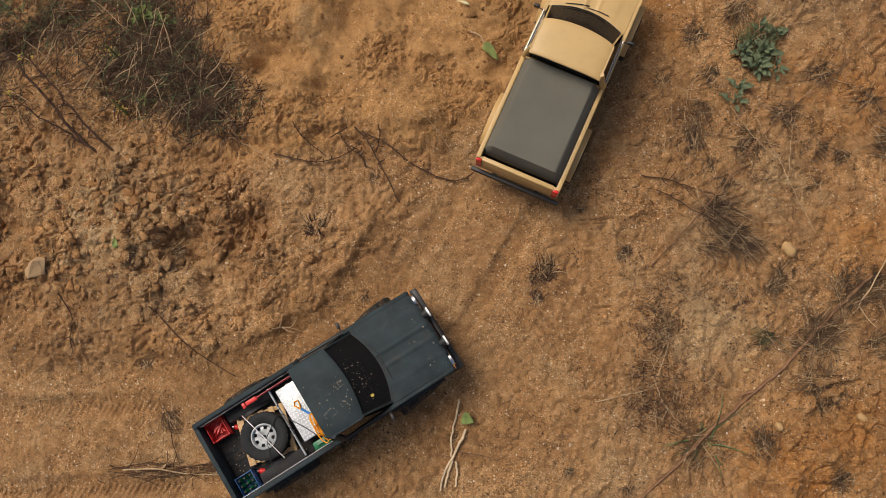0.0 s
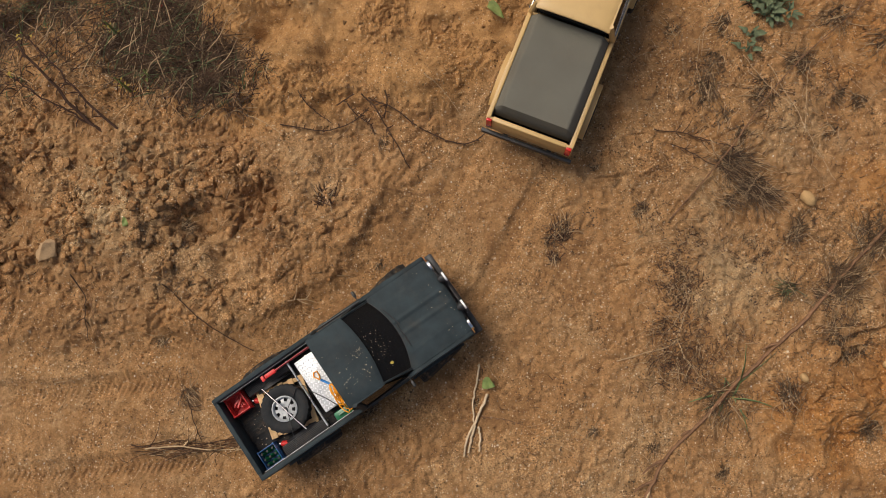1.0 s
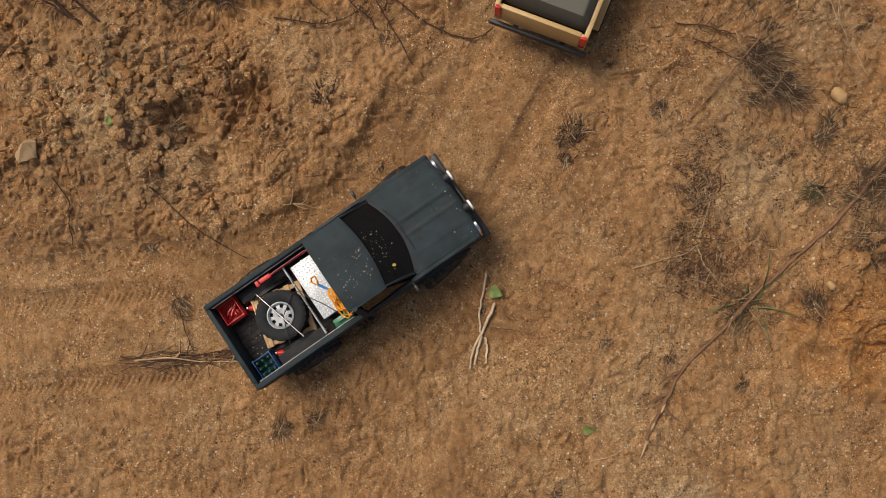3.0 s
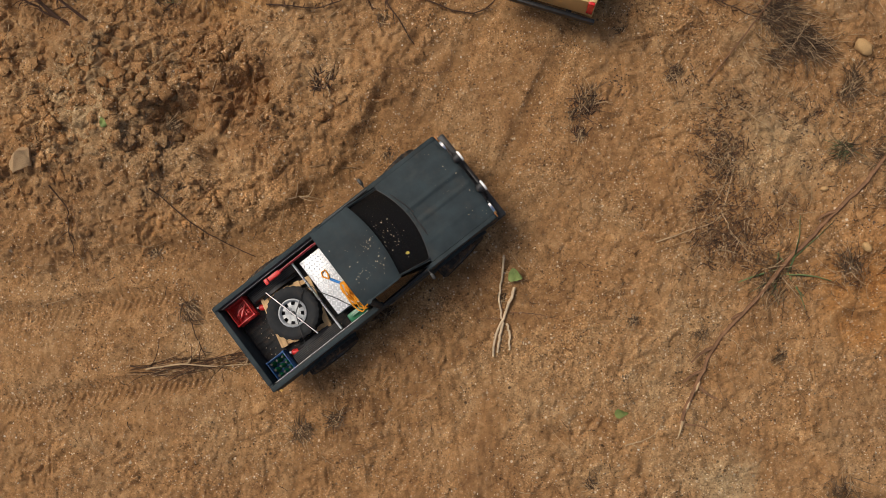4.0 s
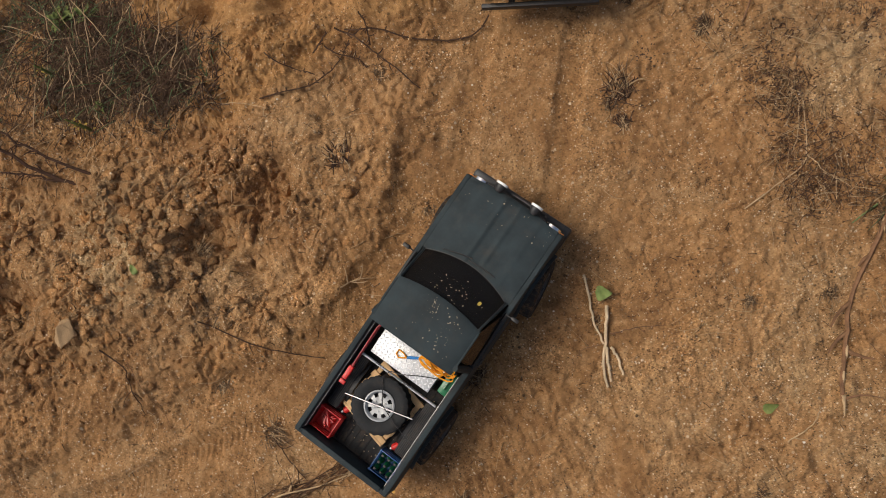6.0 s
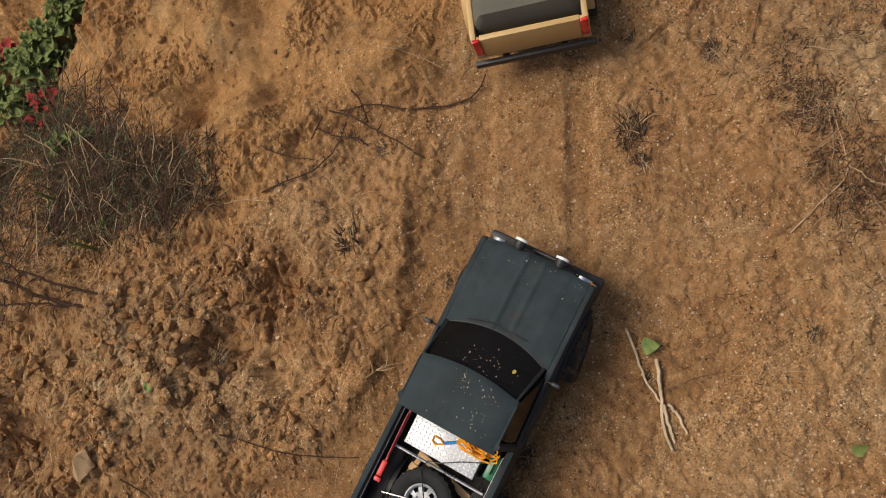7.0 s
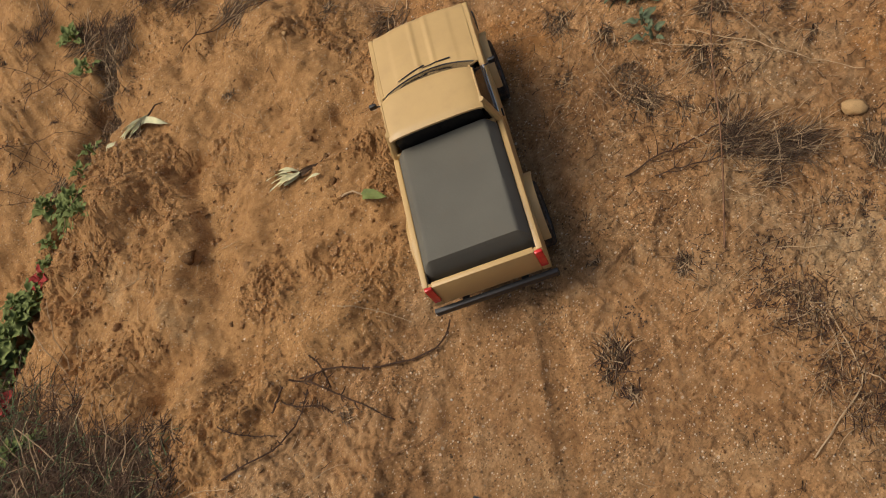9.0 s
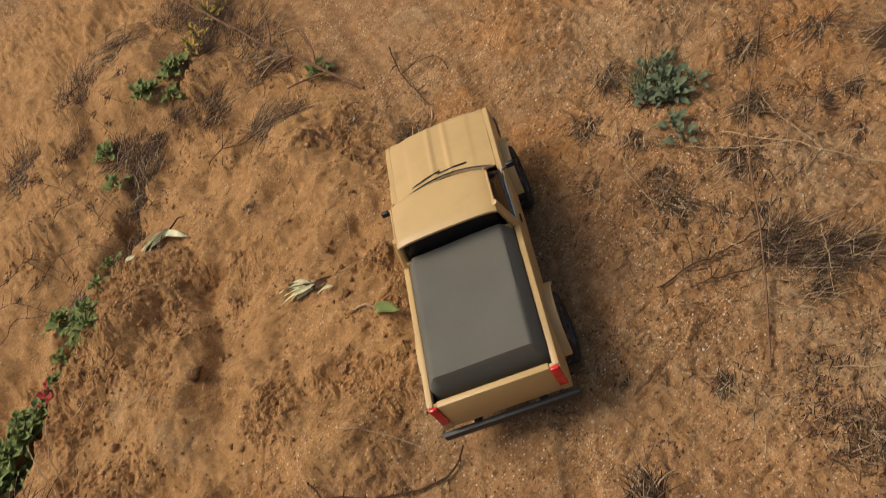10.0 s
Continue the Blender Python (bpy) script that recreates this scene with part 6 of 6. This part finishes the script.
for weed in ([(-.438, 1.637, .01), (-.371, 1.604, .025), (-.30, 1.578, .025), (-.191, 1.508, .02)], [(-.271, 1.665, .02), (-.224, 1.673, .03), (-.16, 1.656, .03), (-.138, 1.585, .02)], [(-.348, 1.615, .01), (-.32, 1.542, .02), (-.296, 1.479, .02)],
             [(-.173, 1.642, .02), (-.175, 1.565, .03), (-.167, 1.521, .01)], [(-.509, 1.494, .01), (-.43, 1.488, .03), (-.378, 1.463, .03), (-.319, 1.395, .01)], [(-.29, 1.598, .01), (-.281, 1.492, .02)],
             [(-.271, 1.867, .02), (-.21, 1.736, .03), (-.186, 1.645, .03), (-.156, 1.526, .01)], [(-.106, 2.013, .03), (-.072, 1.933, .04), (-.06, 1.846, .04), (-.048, 1.748, .02)], [(-.012, 1.876, .02), (-.004, 1.822, .03), (.023, 1.784, .02)],
             [(-.172, 1.711, .02), (-.146, 1.664, .03), (-.12, 1.504, .01)], [(-.362, 1.641, .01), (-.314, 1.569, .02), (-.279, 1.475, .02)], [(-.46, 1.56, .01), (-.40, 1.53, .02), (-.35, 1.45, .01)]):
    lay("weed_stem", weed, .0013, .0007, "thorn", WEED, 11, .032)
lay("twig", [(.07, 1.5, .01), (.12, 1.47, .02), (.2, 1.46, .01), (.31, 1.40, .005)], .0022, .0012, "twig", "dark thin stem across the bank", 4, .05)
lay("stalk", [(-.33, 1.30, .01), (-.23, 1.33, .015), (-.20, 1.30, .01)], .0016, .0008, "bark", "thin brown root fibre on the sand", 1, .03)

for i, (x, y, lean) in enumerate(((-.66, .025, 2), (-.56, .02, 182), (-.50, .02, 5), (-.40, .02, 170))):
    tuft("stalk_bundle", "loose bundle of dry brown stalks on the track", x, y, [("brown_foliage", "bark", 16, .010, .11, .08, .0009, lean), ("dead_foliage", "dead", 22, .012, .08, .10, .0008, lean), ("straw_foliage", "straw", 7, .02, .10, .08, .0008, lean)], 720 + i, "plant litter", "bundles of stalks")

# the long root that runs down the bank
ROOT = [(.90, .345, .001), (.86, .31, .002), (.79, .245, .001), (.72, .18, .002), (.66, .135, .0015), (.60, .09, .003), (.54, .045, .005), (.49, .0, .006), (.43, -.05, .0016), (.385, -.09, .003), (.345, -.15, .004), (.32, -.185, .004), (.305, -.215, .003)]
rt = stick("root", ROOT, .0046, .0034, "bark", "long exposed brown root lying down the bank", 700, 5, .05, wobble=.0009, n=60, category="root")
part("root_tip", rod(curve_points([(.308, -.21, .005), (.302, -.225, .004), (.295, -.24, .003)], 5, random.Random(1), 0), [.0038, .003, .002, .0015, .001], 6), "straw", rt, "peeled pale root tip")
part("root_fork", rod(curve_points([(.306, -.216, .005), (.335, -.222, .006), (.36, -.24, .003)], 6, random.Random(2), 0.0006), [.002, .0018, .0016, .0012, .001, .0007], 5), "bark", rt)
for a, b in ((.322, -.185), (.345, -.152), (.49, -.001), (.512, .02)):
    q = curve_points([(a - .006, b - .012, .0055), (a, b, .006), (a + .006, b + .010, .006)], 5, random.Random(3), 0.0004)
    part("peeled_bark", rod(q, [.0005, .0022, .0027, .0022, .0005], 6), "straw", rt, "pale peeled strip")


# ---- leaves and green plants ----
def leaf_mesh(name, L, W, fold, curl, material, wave=0.0, tip=0.55):
    """A leaf from its stalk at 0 along x, folded along its rib and curled down."""
    nu = 9
    V, F = [], []
    for i in range(nu + 1):
        u = i / nu
        w = W * math.sin(math.pi * u ** tip) ** 0.8 * (1 - 0.12 * u) + 0.0004
        for k, v in enumerate((-1, -0.5, 0, 0.5, 1)):
            V.append((L * u, w * v, fold * w * abs(v) + curl * L * (u - 1.25 * u * u) + wave * W * math.sin(9 * u + 2 * v)))
    for i in range(nu):
        for k in range(4):
            a = 5 * i + k
            F.append((a, a + 1, a + 6, a + 5))
    return mesh_from(name, V, F, material, True)


LEAF = {
    "sage": [leaf_mesh("leaf", .040, .0115, .4, .35, "sage", .3), leaf_mesh("leaf", .034, .008, .4, .5, "sage", .35), leaf_mesh("leaf", .026, .006, .45, .4, "sage", .3)],
    "green": [leaf_mesh("leaf", .036, .0115, .4, .45, "leaf", .3), leaf_mesh("leaf", .030, .0100, .45, .6, "leaf", .35), leaf_mesh("leaf", .022, .0075, .4, .5, "leaf", .3)],
    "red": [leaf_mesh("leaf", .030, .011, .3, .4, "redleaf", .2)],
    "yellow": [leaf_mesh("leaf", .028, .007, .3, .5, "yellow", .2)],
}


def leafy(name, label, x, y, n, size, kind, seed, layers=2, lift=0.012, extra=None, stems=True):
    rng = random.Random(seed)
    root = tagged(new(name), label, "plant", "leafy plants")
    root.matrix_world = Matrix.Translation((x, y, zat(x, y)))
    for i in range(n):
        a = 137.5 * i + rng.uniform(-20, 20)
        k = i / n
        kind_i = extra if extra and rng.random() < 0.1 else kind
        ob = new("leaf", rng.choice(LEAF[kind_i]))
        ob.parent = root
        sc = size * (1.15 - 0.6 * k) * rng.uniform(0.8, 1.2)
        ob.matrix_local = pose(0, 0, lift * (0.3 + 1.6 * k), 0, 0, a) @ pose(0.004 + 0.018 * size * (1 - k) * rng.random(), 0, 0, rng.uniform(-15, 15), -rng.uniform(5, 20) - 45 * k, 0) @ Matrix.Diagonal((sc, sc, sc, 1))
    if stems:
        part("stem", rod([(0, 0, -0.004), (0.001, 0.001, lift * 1.2), (0.0, 0.002, lift * 2)], [.003, .0026, .0015], 6), "sage" if kind == "sage" else "leaf", root)
    return root


SAGE = "grey-green leafy plant growing in the sand"
GREEN = "bright green leafy plant creeping in the gully"
SAGE_PLANTS = [
    (.715, .81, 20, .85, "sage", SAGE), (.735, .845, 16, .75, "sage", SAGE), (.66, .735, 9, .65, "sage", "small grey-green rosette growing in the sand"), (.69, .845, 12, .65, "sage", SAGE),
    (.755, .80, 9, .75, "sage", SAGE), (.67, .765, 6, .6, "sage", SAGE), (.77, .89, 9, .6, "sage", SAGE), (.74, .90, 8, .55, "sage", SAGE),
]
GULLY_PLANTS = [
    (-.30, 1.335, 14, 1.0, "green", GREEN), (-.335, 1.40, 12, .8, "green", GREEN), (-.275, 1.29, 8, .8, "green", GREEN), (-.51, 1.265, 14, 1.1, "green", GREEN),
    (-.565, 1.21, 14, 1.1, "green", GREEN), (-.61, 1.215, 14, 1.1, "green", GREEN), (-.655, 1.175, 12, 1.1, "green", GREEN), (-.46, 1.275, 12, 1.0, "green", GREEN),
    (-.415, 1.32, 9, .7, "green", GREEN), (-.69, 1.21, 10, 1.0, "green", GREEN), (-.60, 1.16, 10, .9, "green", GREEN), (-.53, 1.22, 8, .8, "green", GREEN),
    (-.38, 1.345, 7, .7, "green", GREEN), (-.24, 1.40, 6, .6, "green", GREEN), (-.20, 1.43, 5, .6, "green", GREEN), (-.72, 1.26, 10, 1.1, "green", GREEN),
    (-.66, 1.27, 10, 1.0, "green", GREEN), (-.55, 1.255, 12, 1.0, "green", GREEN), (-.59, 1.255, 12, 1.1, "green", GREEN), (-.50, 1.295, 10, .9, "green", GREEN), (-.63, 1.245, 12, 1.1, "green", GREEN), (-.275, 1.345, 8, .8, "green", GREEN), (-.33, 1.345, 8, .8, "green", GREEN), (-.70, 1.16, 10, 1.0, "green", GREEN),
]
BANK_PLANTS = [
    (.15, 1.80, 12, 1.1, "green", GREEN), (.07, 1.79, 12, 1.0, "green", GREEN), (.37, 1.50, 9, .9, "green", GREEN), (-.09, 1.77, 7, .9, "green", GREEN),
    (-.11, 1.66, 6, .8, "green", GREEN), (.11, 1.74, 8, .8, "green", GREEN), (-.63, 1.02, 10, .8, "green", GREEN), (-.58, 1.0, 6, .6, "green", GREEN),
    (-.62, .82, 4, .4, "green", GREEN),
]
for i, (x, y, n, s, k, lab) in enumerate(itertools.chain(SAGE_PLANTS, GULLY_PLANTS, BANK_PLANTS)):
    leafy("leafy_plant", lab, x, y, n if k == "sage" else int(n * 1.6), s if k == "sage" else s * 1.05, k, 800 + i, extra="red" if k == "green" and -0.75 < x < -0.4 and i % 3 == 0 else None)
for i, (x, y) in enumerate([(-.425, 1.285), (-.62, 1.125), (-.655, 1.29), (-.645, 1.105)]):
    leafy("red_leaved_plant", "small plant with bright red autumn leaves", x, y, 5, .9, "red", 860 + i)
for i, (x, y) in enumerate([(.24, 1.89), (.30, 1.93), (.21, 1.84), (.34, 1.97)]):
    leafy("yellowing_plant", "tall weed with yellowing narrow leaves", x, y, 14, .75, "yellow", 880 + i, lift=.03)
    tuft("grass_tuft", "tall dry brown grass round the yellowing weeds", x, y, [("dry_foliage", "hair", 70, .05, .10, .7, .0010, None), ("dead_foliage", "dead", 40, .05, .08, .7, .0010, None)], 895 + i, "grass", "withered grass tufts")
stick("weed_stem", [(.41, 1.385, .003), (.36, 1.52, .05), (.31, 1.68, .09), (.25, 1.95, .15)], .004, .002, "bark", "leaning brown weed stem with side shoots", 890, 8, .09, category="stem", n=20)


def fallen(x, y, turn, L, W, material, stem, label, curl=.35, tilt=8, seed=0, lift=.004):
    ob = tagged(new("fallen_leaf", leaf_mesh("fallen_leaf", L, W, .35, curl, material, .3)), label, "leaf", "fallen leaves")
    ob.matrix_world = pose(x, y, zat(x, y) + lift, tilt, -6, turn)
    if stem:
        part("leaf_stalk", rod([(0.002, 0, 0), (-stem * .4, stem * .12, .004), (-stem * .75, 0, .003), (-stem, -stem * .12, 0)], [.0013, .0018, .002, .0022], 6), "straw", ob, "pale leaf stalk")
    return ob


fallen(.132, .899, -55, .050, .0105, "leaf", .042, "green leaf with a pale stalk on the sand")
fallen(.040, .101, -30, .028, .0125, "pale_green", 0, "heart-shaped grey-green leaf on a stick", .15, lift=.012)
fallen(.19, -.18, -10, .026, .008, "leaf", 0, "small green leaf lying on the sand")
fallen(-.665, .485, 100, .022, .006, "pale_green", 0, "small withered pale leaf on the clods")
def wilted(x, y, turn, n, length, seed, label):
    """A limp bunch of shrivelled leaves on one pulled-out root."""
    rng = random.Random(seed)
    root = tagged(new("wilted_plant"), label, "plant", "wilted plants")
    root.matrix_world = pose(x, y, zat(x, y) + 0.005, 0, 0, turn)
    for k in range(n):
        L = length * rng.uniform(0.6, 1.1)
        ob = new("leaf", leaf_mesh("leaf", L, L * rng.uniform(0.028, 0.06), .9, rng.uniform(.2, .6), "wilt", .5))
        ob.parent = root
        ob.matrix_local = pose(rng.uniform(-.008, .008), rng.uniform(-.005, .005), rng.uniform(0, .008), rng.uniform(-50, 50), rng.uniform(-12, 6), rng.gauss(0, 13))
    part("root_end", rod([(0.006, 0, 0.002), (-.012, .003, .006), (-.03, -.002, .006), (-.045, .004, .001)], [.0014, .0020, .0016, .0008], 6), "dead", root, "dark dried root")


wilted(.078, 1.033, 154, 9, .062, 41, "limp bunch of shrivelled pale leaves on the sand")
wilted(-.075, 1.427, 189, 10, .075, 42, "pale wilted bunch of leaves hanging over the bank")
fallen(-.086, 1.428, -57, .066, .0085, "wilt", .012, "broad pale wilted leaf on the bank", .5)
fallen(-.151, 1.412, 205, .040, .007, "wilt", .0, "small pale wilted leaf on the bank", .4)
fallen(-.150, 1.405, 250, .05, .0045, "bark", .0, "curled reddish dead leaf on the bank", .3)
fallen(.074, 1.034, -17, .042, .0055, "dead", .0, "curled dark dead leaf on the sand", .5, 30)
fallen(.105, .985, 160, .03, .0028, "wilt", 0, "shrivelled pale leaf on the sand")
fallen(.42, 1.10, 50, .04, .010, "wilt", .02, "dry folded pale leaf on the sand")
lf = tagged(new("fallen_leaf", leaf_mesh("fallen_leaf", .010, .0032, .2, .2, "yellow")), "tiny yellow leaf stuck on the truck's windscreen", "leaf")
lf.matrix_world = GREY_AT @ pose(.082, -.051, .193, 0, 48, 60)


# upright thorny stems with yellow flowers at the upper left
def thorn(base, tip, r, seed, label):
    rng = random.Random(seed)
    (x0, y0), (x1, y1, h) = base, tip
    z0 = zat(x0, y0)
    line = [(x0 + (x1 - x0) * t + rng.gauss(0, .003), y0 + (y1 - y0) * t + rng.gauss(0, .003), z0 + h * t ** 0.9 - (.004 if t == 0 else 0)) for t in np.linspace(0, 1, 14)]
    ob = tagged(part("thorny_stem", rod(line, [r * (1 - .6 * i / 13) for i in range(14)], 7), "thorn_stem"), label, "stem", "thorny stems")
    for i in range(2, 14):
        x, y, z = line[i]
        for k in range(3):
            a, L = rng.uniform(0, 6.28), rng.uniform(.006, .026)
            part("side_twig", rod([(x, y, z), (x + .5 * L * math.cos(a), y + .5 * L * math.sin(a), z + .3 * L), (x + L * math.cos(a + .3), y + L * math.sin(a + .3), z + .7 * L)], [r * .4, r * .3, r * .15], 5), "thorn_stem", ob)
    return ob, line[-1]


for base, tip, r, seed, petals in (((-.725, .70), (-.945, 1.0, .13), .004, 1, 10), ((-.685, .70), (-.83, .895, .09), .003, 2, 3), ((-.74, .715), (-.88, .82, .06), .0025, 3, 2)):
    ob, (x, y, z) = thorn(base, tip, r, seed, "upright reddish thorny stem with small yellow flowers")
    rng = random.Random(seed)
    fl = part("flower_head", rod([(x, y, z), (x, y, z + .006)], .002), "leaf", ob)
    for i in range(petals):
        q = new("petal", LEAF["yellow"][0])
        q.parent = fl
        q.matrix_local = pose(x + rng.gauss(0, .008), y + rng.gauss(0, .008), z + rng.uniform(0, .01), rng.uniform(-30, 30), -40, rng.uniform(0, 360)) @ Matrix.Diagonal((.4, .4, .4, 1))
for x, y in ((-.67, .80), (-.66, .79), (-.69, .93)):
    q = leafy("flower", "small yellow flower in the dead brush", x, y, 6, .28, "yellow", int(x * -1000), lift=.03)
    q["category"] = "flower"
